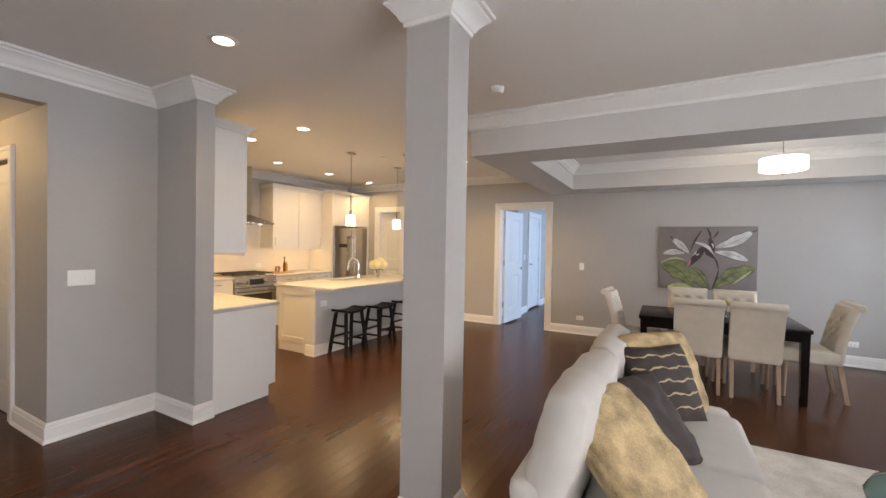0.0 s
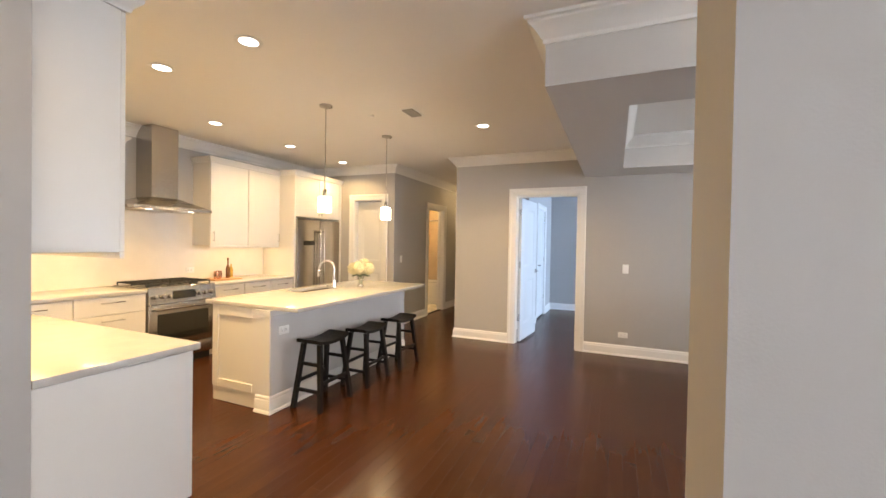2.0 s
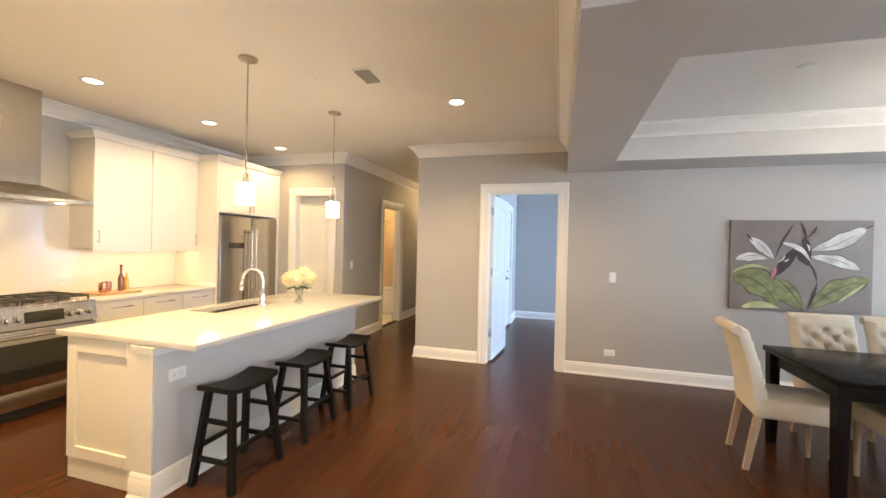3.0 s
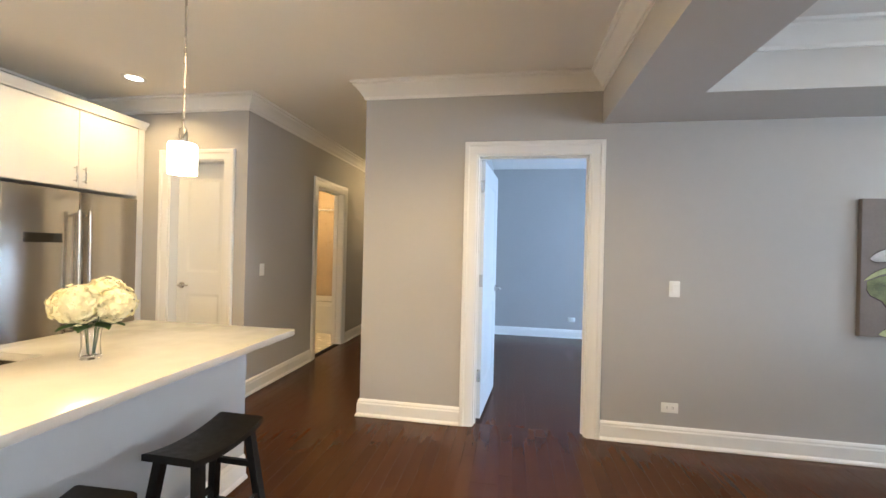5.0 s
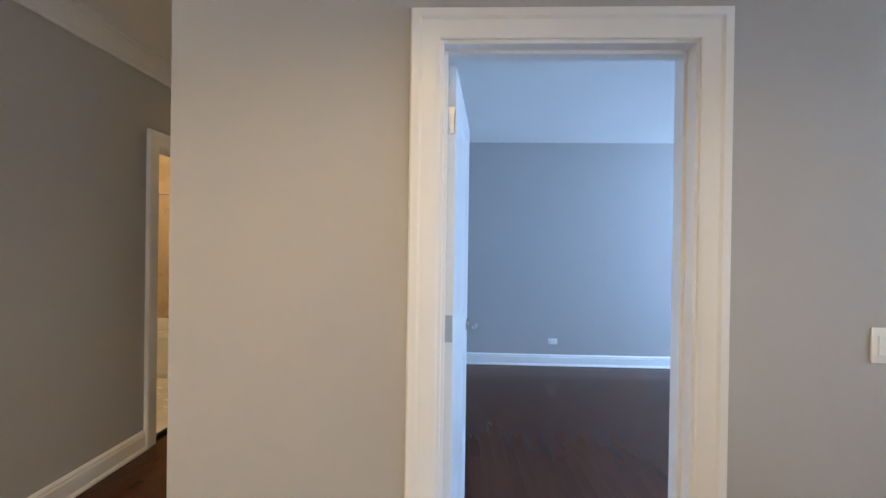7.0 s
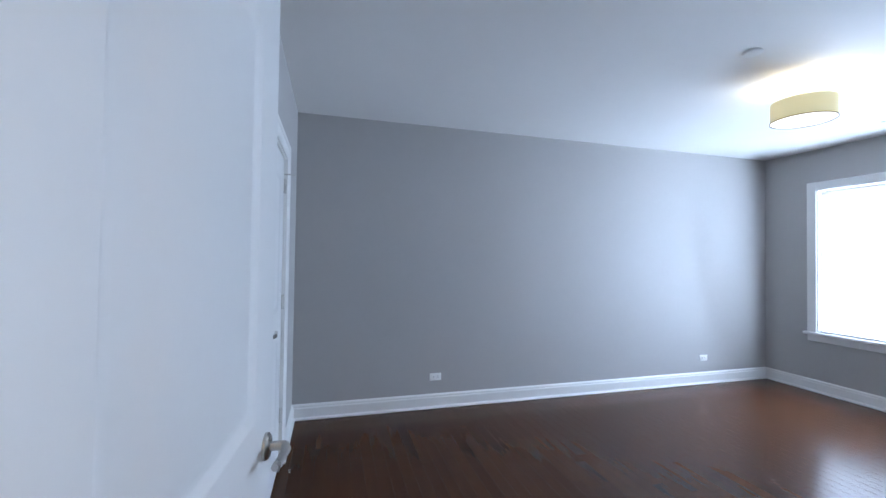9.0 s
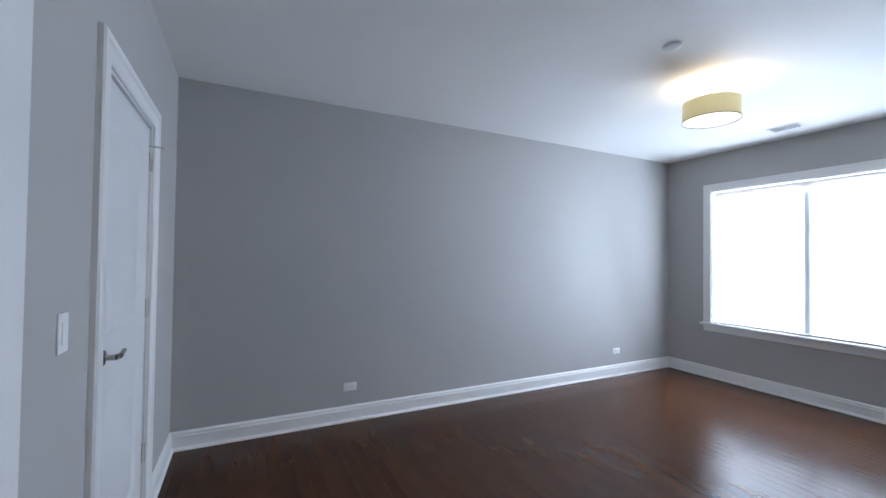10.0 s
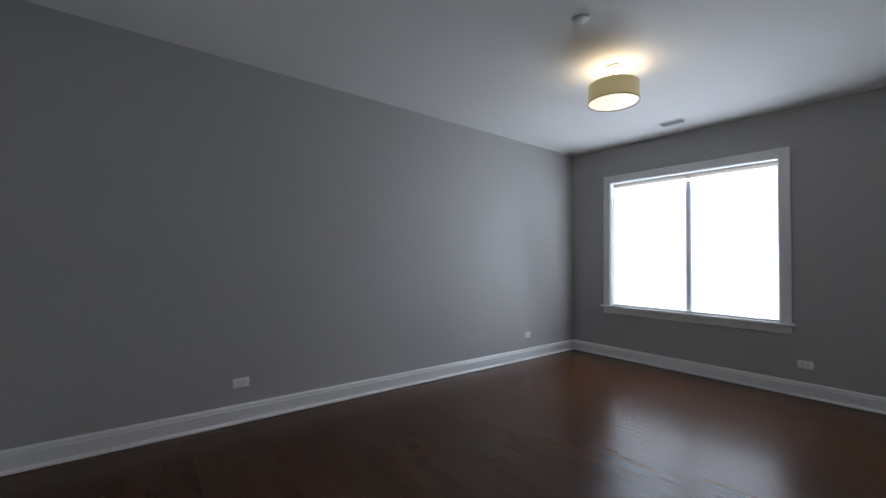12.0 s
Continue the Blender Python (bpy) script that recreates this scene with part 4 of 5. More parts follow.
# bar stools
def stool(m):
    s = thing("bar_stool", "black wooden saddle stool at the island", "stool", m, "stools at the island")
    bm = bmesh.new()
    n, rowsv = 10, []
    for i in range(n + 1):
        y = -0.205 + 0.41 * i / n
        z = 0.60 + 0.030 * (abs(y) / 0.205) ** 2
        rowsv.append([bm.verts.new(c) for c in ((-0.118, y, z - 0.006), (-0.10, y, z), (0.10, y, z), (0.118, y, z - 0.006), (0.118, y, z - 0.034), (-0.118, y, z - 0.034))])
    for a, b in zip(rowsv, rowsv[1:]):
        for k in range(6):
            bm.faces.new((a[k], a[(k + 1) % 6], b[(k + 1) % 6], b[k]))
    bm.faces.new(rowsv[0])
    bm.faces.new(rowsv[-1][::-1])
    part("seat", bm, BLACKW, s)
    foot = {}
    for sx in (-1, 1):
        for sy in (-1, 1):
            top, bot = Vector((sx * 0.085, sy * 0.15, 0.578)), Vector((sx * 0.145, sy * 0.205, 0.002))
            foot[sx, sy] = (top, bot)
            part("leg", bar(bmesh.new(), bot, top, 0.036, 0.036, 1.0), BLACKW, s)
    def at(k, z):
        a, b = foot[k]
        return b + (a - b) * (z - b.z) / (a.z - b.z)
    for (k0, k1), z in ((((-1, -1), (1, -1)), 0.17), (((-1, 1), (1, 1)), 0.17), (((-1, -1), (1, -1)), 0.40), (((-1, 1), (1, 1)), 0.40), (((1, -1), (1, 1)), 0.24), (((-1, -1), (-1, 1)), 0.24)):
        a, b = at(k0, z), at(k1, z)
        d = (b - a).normalized() * 0.012
        bm = bmesh.new()
        side = Vector((0, 0, 1)).cross(d).normalized() * 0.009
        q = [[bm.verts.new(p + side * e + Vector((0, 0, g_))) for e, g_ in ((-1, -0.014), (1, -0.014), (1, 0.014), (-1, 0.014))] for p in (a + d, b - d)]
        for i in range(4):
            bm.faces.new((q[0][i], q[0][(i + 1) % 4], q[1][(i + 1) % 4], q[1][i]))
        bm.faces.new(q[0][::-1])
        bm.faces.new(q[1])
        part("stretcher", bm, BLACKW, s)
    return s


LOW = Matrix.Diagonal((1, 1, 0.95, 1))
st = stool(pose(-3.165, 3.632, 0) @ LOW)
copy_thing(st, pose(-3.145, 4.272, 0, 0, 0, 2) @ LOW)
copy_thing(st, pose(-3.118, 4.892, 0, 0, 0, -1) @ LOW)

# pendants
def pendant(m):
    p = thing("pendant_lamp", "white glass drum pendant on a nickel rod", "lamp", m, "pendants over the island")
    part("canopy", lathe([(0.001, -0.001), (0.062, -0.001), (0.062, -0.014), (0.02, -0.024), (0.001, -0.024)], 24), NICKEL, p)
    part("rod", tube([(0, 0, -0.022), (0, 0, -0.83)], 0.005, 8), NICKEL, p)
    part("cap", lathe([(0.001, -0.80), (0.016, -0.80), (0.020, -0.83), (0.020, -0.868), (0.001, -0.868)], 16), NICKEL, p)
    part("shade", lathe([(0.001, -0.87), (0.056, -0.872), (0.061, -0.88), (0.061, -1.015), (0.057, -1.015), (0.056, -0.885), (0.001, -0.88)], 28), SHADEW, p, "lit opal glass shade")
    return p


pd = pendant(pose(-3.374, 3.871, ZC))
copy_thing(pd, pose(-3.40, 5.022, ZC))
for y in (3.871, 5.022):
    bulb("pendant_bulb", -3.374, y, ZC - 1.05, 9)

# ceiling downlights
def downlight(m):
    d = thing("downlight", "recessed ceiling downlight, lit", "lamp", m, "ceiling downlights")
    part("trim_ring", hoop([(0.060, -0.001), (0.088, -0.001), (0.088, -0.004), (0.074, -0.009), (0.060, -0.006)], 28), TRIM, d)
    part("lens", lathe([(0.001, -0.0045), (0.0595, -0.0045), (0.0595, -0.002), (0.001, -0.002)], 24), LENS, d, "lit warm lens")
    return d


DL = ((-1.948, 1.084), (-3.994, 2.747), (-4.87, 2.787), (-4.925, 3.894), (-4.925, 5.013), (-4.925, 6.16), (-3.034, 2.70), (-2.167, 5.0))
d0 = None
for x, y in DL:
    if d0 is None:
        d0 = downlight(pose(x, y, ZC))
    else:
        copy_thing(d0, pose(x, y, ZC))
    spot("downlight_beam", x, y, ZC - 0.015, 34 if (x, y) == DL[0] else (66 if x < -4.5 else 180))
for x, y, ww, hh in ((-5.70, 2.8, 0.1, 1.0), (-5.70, 4.91, 0.1, 1.05)):
    area("under_cabinet_light", (x, y, ZU0 - 0.012), (x, y, 0), ww, hh, 3.5, WARM)
area("under_cabinet_light", (-3.28, YK + 0.17, 1.345), (-3.28, YK + 0.17, 0), 0.8, 0.1, 5, WARM)
bulb("hall_bulb", -4.6, 0.0, 2.25, 34)
# fill lamps without fixtures, added to brighten bathroom and corridor
bulb("bathroom_fill", -5.0, 8.9, 2.4, 60)
bulb("corridor_fill", -3.6, 9.9, 2.5, 21)

# ceiling vent, detectors
def vent(m, label):
    v_ = thing("ceiling_vent", label, "vent", m)
    bm = bmesh.new()
    for a, b, c, d in ((-0.13, -0.11, -0.08, 0.08), (0.11, 0.13, -0.08, 0.08), (-0.11, 0.11, -0.08, -0.06), (-0.11, 0.11, 0.06, 0.08)):
        box(bm, a, b, c, d, -0.008, -0.001, 0.002)
    part("frame", bm, PLASTIC, v_)
    part("backing", boxm(-0.11, 0.11, -0.06, 0.06, -0.003, -0.001), SLOT, v_)
    for k in range(7):
        bm = boxm(-0.0125, 0.0125, -0.058, 0.058, -0.001, 0.001)
        bm.transform(pose(-0.093 + 0.031 * k, 0, -0.0085, 0, 40, 0))
        part("slat", bm, VENT, v_)
    return v_


vent(pose(-2.69, 4.325, ZC, 0, 0, 90), "white ceiling air vent with slats")
vent(pose(3.06, 8.68, ZB, 0, 0, 90), "white ceiling air vent near the window")


def detector(m, r, h, label):
    d = thing("smoke_detector", label, "detector", m)
    part("base", lathe([(0.001, -0.001), (r, -0.001), (r, -h * 0.4), (r * 0.97, -h * 0.4)], 28), PLASTIC, d)
    part("cover", lathe([(r * 0.93, -h * 0.4), (r * 0.9, -h * 0.7), (r * 0.7, -h), (0.001, -h)], 28), PLASTIC, d)
    return d


detector(pose(-0.693, 2.545, ZC), 0.055, 0.045, "white smoke detector on the ceiling")
detector(pose(0.635, 8.225, ZB), 0.055, 0.014, "white round detector on the bedroom ceiling")
detector(pose(0.282, 4.82, ZT), 0.05, 0.014, "white round detector in the tray ceiling")
detector(pose(-3.138, 4.281, ZC), 0.035, 0.012, "white flat sprinkler cover on the ceiling")


# switches and sockets
def plate(m, kind, wide=0.072, high=0.116, gangs=1):
    """A wall plate in the xz plane that looks to -y."""
    sw = kind == "light_switch"
    p = thing(kind, "white rocker light switch plate" if sw else "white double wall socket set sideways", "switch" if sw else "socket", m)
    part("plate", boxm(-wide / 2, wide / 2, -0.006, 0, -high / 2, high / 2, 0.003, 2), PLASTIC, p)
    if sw:
        for k in range(gangs):
            c = (k - (gangs - 1) / 2) * 0.046
            bm = boxm(c - 0.0165, c + 0.0165, -0.009, -0.0055, -0.033, 0.033, 0.0015)
            part("rocker", bm, PLASTIC, p)
    else:
        for c in (-0.02, 0.02):
            o = part("outlet", boxm(c - 0.016, c + 0.016, -0.008, -0.0055, -0.017, 0.017, 0.002), PLASTIC, p)
            for e in (-0.006, 0.006):
                part("slot", boxm(c - 0.005, c + 0.005, -0.0085, -0.0078, e - 0.0015, e + 0.0015), SLOT, o)
    return p


plate(pose(-0.686, Y0, 1.133), "light_switch")
plate(pose(-0.70, Y0, 0.274), "wall_socket", 0.116, 0.072)
plate(pose(2.63, Y0, 0.285), "wall_socket", 0.116, 0.072)
plate(pose(-0.851, YB, 0.275), "wall_socket", 0.116, 0.072)
plate(pose(2.50, YB, 0.28), "wall_socket", 0.116, 0.072)
plate(pose(XE, 7.69, 0.28, 0, 0, -90), "wall_socket", 0.116, 0.072)
plate(pose(XL, 0.882, 1.172, 0, 0, 90), "light_switch", 0.165, 0.116, 3)
plate(pose(XH, 6.865, 1.143, 0, 0, 90), "light_switch")
plate(pose(XB, 8.17, 1.20, 0, 0, 90), "light_switch")
plate(pose(IX1, IY0 + 0.12, 0.665, 0, 0, 90), "wall_socket", 0.116, 0.072)
plate(pose(XK + 0.0105, 4.30, 1.02, 0, 0, 90), "wall_socket", 0.116, 0.072)
plate(pose(XK + 0.0105, 2.55, 1.02, 0, 0, 90), "wall_socket", 0.116, 0.072)

# bathroom
tb = thing("bathtub", "white enamelled bathtub set in an alcove", "bathtub", pose(-5.3, 9.65, 0.010))
bm = boxm(-1.02, 0.85, -0.38, 0.38, 0, 0.05)
for q in ((-1.02, 0.85, -0.38, -0.31), (-1.02, 0.85, 0.33, 0.38), (-1.02, -0.95, -0.31, 0.33), (0.72, 0.85, -0.31, 0.33)):
    box(bm, *q, 0.05, 0.50, 0.012, 2)
part("tub", bm, ENAMEL, tb)
part("apron", boxm(-0.95, 0.80, -0.392, -0.381, 0.04, 0.44, 0.006), ENAMEL, tb)
rd = thing("shower_rod", "chrome shower curtain rod over the tub", "rod", pose(-5.3, 9.27, 1.95))
part("rod", tube([(-1.04, 0, 0), (0.93, 0, 0)], 0.012, 10), CHROME, rd)


# ---------- dining ----------
tb_ = thing("dining_table", "espresso wooden dining table with square legs", "table", pose(1.0, 4.857, 0) @ Matrix.Diagonal((0.908, 1.01, 1.035, 1)))
part("tabletop", boxm(-0.80, 0.80, -0.435, 0.435, 0.67, 0.705, 0.005, 2), ESPRESSO, tb_)
for q in ((-0.73, 0.73, -0.385, -0.363), (-0.73, 0.73, 0.363, 0.385)):
    part("apron", boxm(*q, 0.58, 0.669), ESPRESSO, tb_)
for q in ((-0.752, -0.73, -0.35, 0.35), (0.73, 0.752, -0.35, 0.35)):
    part("apron", boxm(*q, 0.58, 0.669), ESPRESSO, tb_)
for sx in (-1, 1):
    for sy in (-1, 1):
        bm = bar(bmesh.new(), (sx * 0.745, sy * 0.385, 0.002), (sx * 0.745, sy * 0.385, 0.669), 0.056, 0.056, 1.35)
        part("leg", bm, ESPRESSO, tb_)


def dining_chair(m):
    """Upholstered chair that faces +y, with a rolled and tufted back at y = 0."""
    c = thing("dining_chair", "cream linen dining chair with a rolled tufted back", "chair", m, "chairs round the table")
    W = 0.215
    # backrest: a padded slab that leans back and rolls over at its top
    bm = bmesh.new()
    nx, nz = 24, 26
    knots = []
    for k in range(nz + 1):
        q = k / nz
        z = 0.40 + 0.53 * q
        y = 0.02 - 0.02 * q - 0.10 * q * q
        knots.append((y, z))
    buttons = [((i - 1) * 0.135, 0.60 + 0.115 * j) for j in range(3) for i in range(3)] + [((i - 0.5) * 0.135, 0.658 + 0.115 * j) for j in range(2) for i in range(2)]
    front = []
    for y, z in knots:
        row = []
        for i in range(nx + 1):
            x = -W + 2 * W * i / nx
            edge = min(1.0, (W - abs(x)) / 0.03)
            bulge = 0.052 * edge ** 0.5 if edge > 0 else 0.0
            for bx_, bz_ in buttons:
                bulge -= 0.036 * math.exp(-((x - bx_) ** 2 + (z - bz_) ** 2) / 0.0007)
                if abs(abs(x - bx_) - abs(z - bz_) * 1.15) < 0.02 and abs(x - bx_) < 0.07:
                    bulge -= 0.007
            row.append(bm.verts.new((x, y + bulge, z)))
        front.append(row)
    back = [[bm.verts.new((-W + 2 * W * i / nx, y - 0.03, z)) for i in range(nx + 1)] for y, z in knots]
    for g_ in (front, back):
        for a, b in zip(g_, g_[1:]):
            for i in range(nx):
                bm.faces.new((a[i], a[i + 1], b[i + 1], b[i]))
    for k in range(nz):
        for i in (0, nx):
            bm.faces.new((front[k][i], front[k + 1][i], back[k + 1][i], back[k][i]))
    for i in range(nx):
        for k in (0, nz):
            bm.faces.new((front[k][i], front[k][i + 1], back[k][i + 1], back[k][i]))
    bk = part("backrest", bm, LINEN, c, "tufted cream linen back", 60)
    bm = lathe([(0.001, -W - 0.004), (0.030, -W - 0.004), (0.036, -W + 0.006), (0.036, W - 0.006), (0.030, W + 0.004), (0.001, W + 0.004)], 24)
    bm.transform(pose(0, -0.122, 0.928, 0, 90, 0))
    part("roll", bm, LINEN, bk)
    for bx_, bz_ in buttons:
        q = (bz_ - 0.40) / 0.53
        yb = 0.02 - 0.02 * q - 0.10 * q * q + 0.026
        bm = bmesh.new()
        bmesh.ops.create_icosphere(bm, subdivisions=1, radius=0.009, matrix=Matrix.Translation((bx_, yb + 0.003, bz_)))
        part("button", bm, LINEN, bk)
    bm = boxm(-W, W, -0.012, 0.46, 0.36, 0.49, 0.025, 3)
    for v_ in bm.verts:
        if v_.co.z > 0.45:
            v_.co.z += 0.018 * (1 - (v_.co.x / W) ** 2) * max(0.0, math.sin(math.pi * min(1, max(0, v_.co.y / 0.46))))
    part("seat", bm, LINEN, c, "", 60)
    for sx in (-1, 1):
        bm = tube([(sx * 0.185, 0.425, 0.36), (sx * 0.185, 0.425, 0.30), (sx * 0.185, 0.428, 0.002)], [0.022, 0.022, 0.014], 12)
        part("leg", bm, LEGW, c, "washed oak leg")
        bm = bar(bmesh.new(), (sx * 0.185, -0.045, 0.002), (sx * 0.185, 0.015, 0.36), 0.03, 0.034, 1.25)
        part("leg", bm, LEGW, c, "washed oak leg")
    return c


ch = dining_chair(pose(0.822, 4.44, 0))
copy_thing(ch, pose(1.30, 4.44, 0, 0, 0, 1))
copy_thing(ch, pose(0.778, 5.47, 0, 0, 0, 180))
copy_thing(ch, pose(1.28, 5.475, 0, 0, 0, 181))
copy_thing(ch, pose(0.02, 4.90, 0, 0, 0, -95))
copy_thing(ch, pose(2.02, 4.93, 0, 0, 0, 90))

fv = thing("flower_vase", "small glass with yellow flowers on the dining table", "flowers", pose(1.08, 4.85, 0.7315))
part("vase", lathe([(0.001, 0), (0.03, 0), (0.034, 0.10), (0.031, 0.10), (0.027, 0.006), (0.001, 0.006)], 20), GLASS, fv)
rng = random.Random(8)
for k in range(9):
    a = k * 0.7
    x, y, z = 0.05 * math.cos(a) * (k % 3) / 2, 0.05 * math.sin(a) * (k % 3) / 2, 0.14 + 0.02 * (k % 2)
    bm = bmesh.new()
    for q in range(10):
        leaf_blade(bm, (x, y, z), (x + 0.03 * math.cos(q * 0.63), y + 0.03 * math.sin(q * 0.63), z + 0.012), 0.016, 0.004, 3)
    part("flower", bm, YELLOWF, fv, "small yellow flower")
    part("stem", tube([(x * 0.2, y * 0.2, 0.01), (x, y, z)], 0.002, 5), LEAF, fv)

dl_ = thing("dining_lamp", "white drum ceiling lamp with a finial, lit", "lamp", pose(1.56, 4.868, ZT))
part("canopy", lathe([(0.001, -0.001), (0.065, -0.001), (0.065, -0.018), (0.02, -0.026), (0.001, -0.026)], 24), NICKEL, dl_)
part("rod", tube([(0, 0, -0.024), (0, 0, -0.30)], 0.006, 8), NICKEL, dl_)
part("shade", hoop([(0.19, -0.28), (0.198, -0.285), (0.20, -0.30), (0.20, -0.40), (0.19, -0.412), (0.004, -0.418), (0.004, -0.412), (0.185, -0.405), (0.192, -0.30), (0.19, -0.29)], 40), SHADED, dl_, "lit white fabric drum")
part("finial", lathe([(0.001, -0.455), (0.008, -0.452), (0.012, -0.44), (0.006, -0.4255), (0.001, -0.4255)], 14), NICKEL, dl_)
bulb("dining_bulb", 1.56, 4.868, ZT - 0.20, 22, (1.0, 0.82, 0.6))

# painting on the door wall
PW, PH = 1.189, 0.920
pt = thing("painting", "canvas of white lilies and green leaves on taupe", "painting", pose(0.449, Y0 - 0.001, 0.867))
part("canvas", boxm(0, PW, -0.034, 0, 0, PH, 0.003, 2), CANVAS, pt)


def stroke(tip, foot, wide, material, depth, bend=0.0, n=14, label=""):
    """A painted petal or leaf in relief, from its tip to its foot, in parts of the canvas."""
    a, b = Vector((tip[0] * PW, tip[1] * PH)), Vector((foot[0] * PW, foot[1] * PH))
    d = b - a
    s = Vector((-d.y, d.x)).normalized()
    bm, rowsv = bmesh.new(), []
    for i in range(n + 1):
        q = i / n
        c = a + d * q + s * bend * math.sin(math.pi * q)
        ww = wide * (math.sin(math.pi * q ** 0.8) ** 0.85 + 0.03) / 2
        wob = 1 + 0.12 * math.sin(q * 17)
        rowsv.append([bm.verts.new((c.x - s.x * ww * wob, -0.0345 - depth, c.y - s.y * ww * wob)), bm.verts.new((c.x, -0.0360 - depth, c.y)), bm.verts.new((c.x + s.x * ww, -0.0345 - depth, c.y + s.y * ww))])
    for p0, p1 in zip(rowsv, rowsv[1:]):
        for k in (0, 1):
            bm.faces.new((p0[k], p0[k + 1], p1[k + 1], p1[k]))
    return bm


def painted(name, tip, foot, wide, material, level, bend=0.0):
    rim = stroke(tip, foot, wide * 1.05 + 0.007, STEMD, 0.0004 * level, bend)
    part(name + "_outline", rim, STEMD, pt)
    part(name, stroke(tip, foot, wide, material, 0.0004 * level + 0.0012, bend), material, pt)


painted("leaf", (0.03, 0.40), (0.37, 0.05), 0.245, LEAFG, 1, 0.075)
painted("leaf", (0.985, 0.377), (0.565, 0.025), 0.175, LEAFG, 1, -0.045)
painted("leaf", (0.325, 0.343), (0.54, 0.015), 0.165, LEAFG, 5, 0.0)
painted("leaf", (0.09, 0.02), (0.37, 0.03), 0.075, LEAFP, 3, 0.03)
painted("leaf_fold", (0.012, 0.405), (0.305, 0.455), 0.038, LEAFP, 8, 0.055)
painted("leaf_fold", (0.95, 0.33), (0.77, 0.115), 0.032, LEAFP, 8, 0.0)
painted("petal", (0.039, 0.564), (0.275, 0.571), 0.085, PETALW, 9, 0.022)
painted("petal", (0.138, 0.806), (0.324, 0.57), 0.090, PETALW, 12, 0.01)
painted("petal", (0.95, 0.915), (0.585, 0.674), 0.130, PETALW, 9, 0.025)
painted("petal", (0.913, 0.48), (0.575, 0.605), 0.098, PETALW, 12, -0.025)
painted("bud", (0.485, 0.695), (0.31, 0.35), 0.088, STEMD, 14, 0.0)
painted("bud", (0.483, 0.674), (0.58, 0.50), 0.075, STEMD, 14, 0.0)
painted("bud", (0.53, 0.82), (0.58, 0.57), 0.055, STEMD, 14, 0.0)
painted("bud", (0.335, 0.48), (0.306, 0.343), 0.042, BUDP, 18, 0.0)
painted("petal", (0.375, 0.753), (0.58, 0.55), 0.048, PETALW, 18, 0.045)
for tip, foot, wd, bd in (((0.455, 0.954), (0.324, 0.56), 0.020, -0.015), ((0.503, 0.98), (0.548, 0.776), 0.024, 0.01), ((0.62, 0.936), (0.552, 0.81), 0.020, 0.01), ((0.115, 0.85), (0.165, 0.76), 0.016, 0.0), ((0.995, 0.95), (0.93, 0.90), 0.014, 0.0), ((0.575, 0.53), (0.628, 0.31), 0.020, 0.012), ((0.628, 0.33), (0.56, 0.02), 0.022, 0.012), ((0.34, 0.36), (0.53, 0.04), 0.010, 0.02), ((0.08, 0.39), (0.35, 0.07), 0.008, 0.05), ((0.92, 0.36), (0.58, 0.05), 0.008, -0.035)):
    part("stem", stroke(tip, foot, wd, STEMD, 0.009, bd), STEMD, pt)
for tip, foot in (((0.40, 0.615), (0.345, 0.535)), ((0.425, 0.58), (0.385, 0.55)), ((0.55, 0.74), (0.565, 0.66))):
    part("fleck", stroke(tip, foot, 0.018, PETALW, 0.0095, 0.012), PETALW, pt)
for tip, foot, wd, bd in (((0.18, 0.77), (0.30, 0.60), 0.007, 0.01), ((0.10, 0.585), (0.25, 0.585), 0.006, 0.02), ((0.88, 0.85), (0.62, 0.68), 0.008, 0.02), ((0.86, 0.51), (0.62, 0.60), 0.007, -0.02)):
    part("fold", stroke(tip, foot, wd, CANVAS, 0.0085, bd), CANVAS, pt)


# ---------- living room ----------
def cushion(bm, w, d, h, plump=0.5, n=14, seed=0, wrinkle=0.006, soft=0.0):
    """A stuffed cushion of w by d by h round the origin, fuller in its middle."""
    def side(sgn):
        rowsv = []
        for i in range(n + 1):
            u = 2 * i / n - 1
            row = []
            for j in range(n + 1):
                v = 2 * j / n - 1
                fu, fv = 1 - abs(u) ** 3.2, 1 - abs(v) ** 3.2
                t_ = (max(0, fu) * max(0, fv)) ** plump
                pin = 1 - 0.07 * (1 - abs(u)) * abs(v) ** 4
                pin2 = 1 - 0.07 * (1 - abs(v)) * abs(u) ** 4
                wr = wrinkle * (noise.noise(Vector((u * 3 + seed, v * 3, sgn * 2.0))) + 0.4 * noise.noise(Vector((u * 9 + seed, v * 7, sgn * 5.0)))) * (1 if t_ > 0 else 0)
                cr = 1 - soft * abs(u * v) ** 2.5
                row.append(bm.verts.new((u * w / 2 * pin2 * cr, v * d / 2 * pin * cr, sgn * (h / 2 * t_) + wr)))
            rowsv.append(row)
        return rowsv
    for sgn in (1, -1):
        g_ = side(sgn)
        for a, b in zip(g_, g_[1:]):
            for k in range(n):
                bm.faces.new((a[k], a[k + 1], b[k + 1], b[k]))
    bmesh.ops.remove_doubles(bm, verts=bm.verts, dist=0.0015)
    return bm


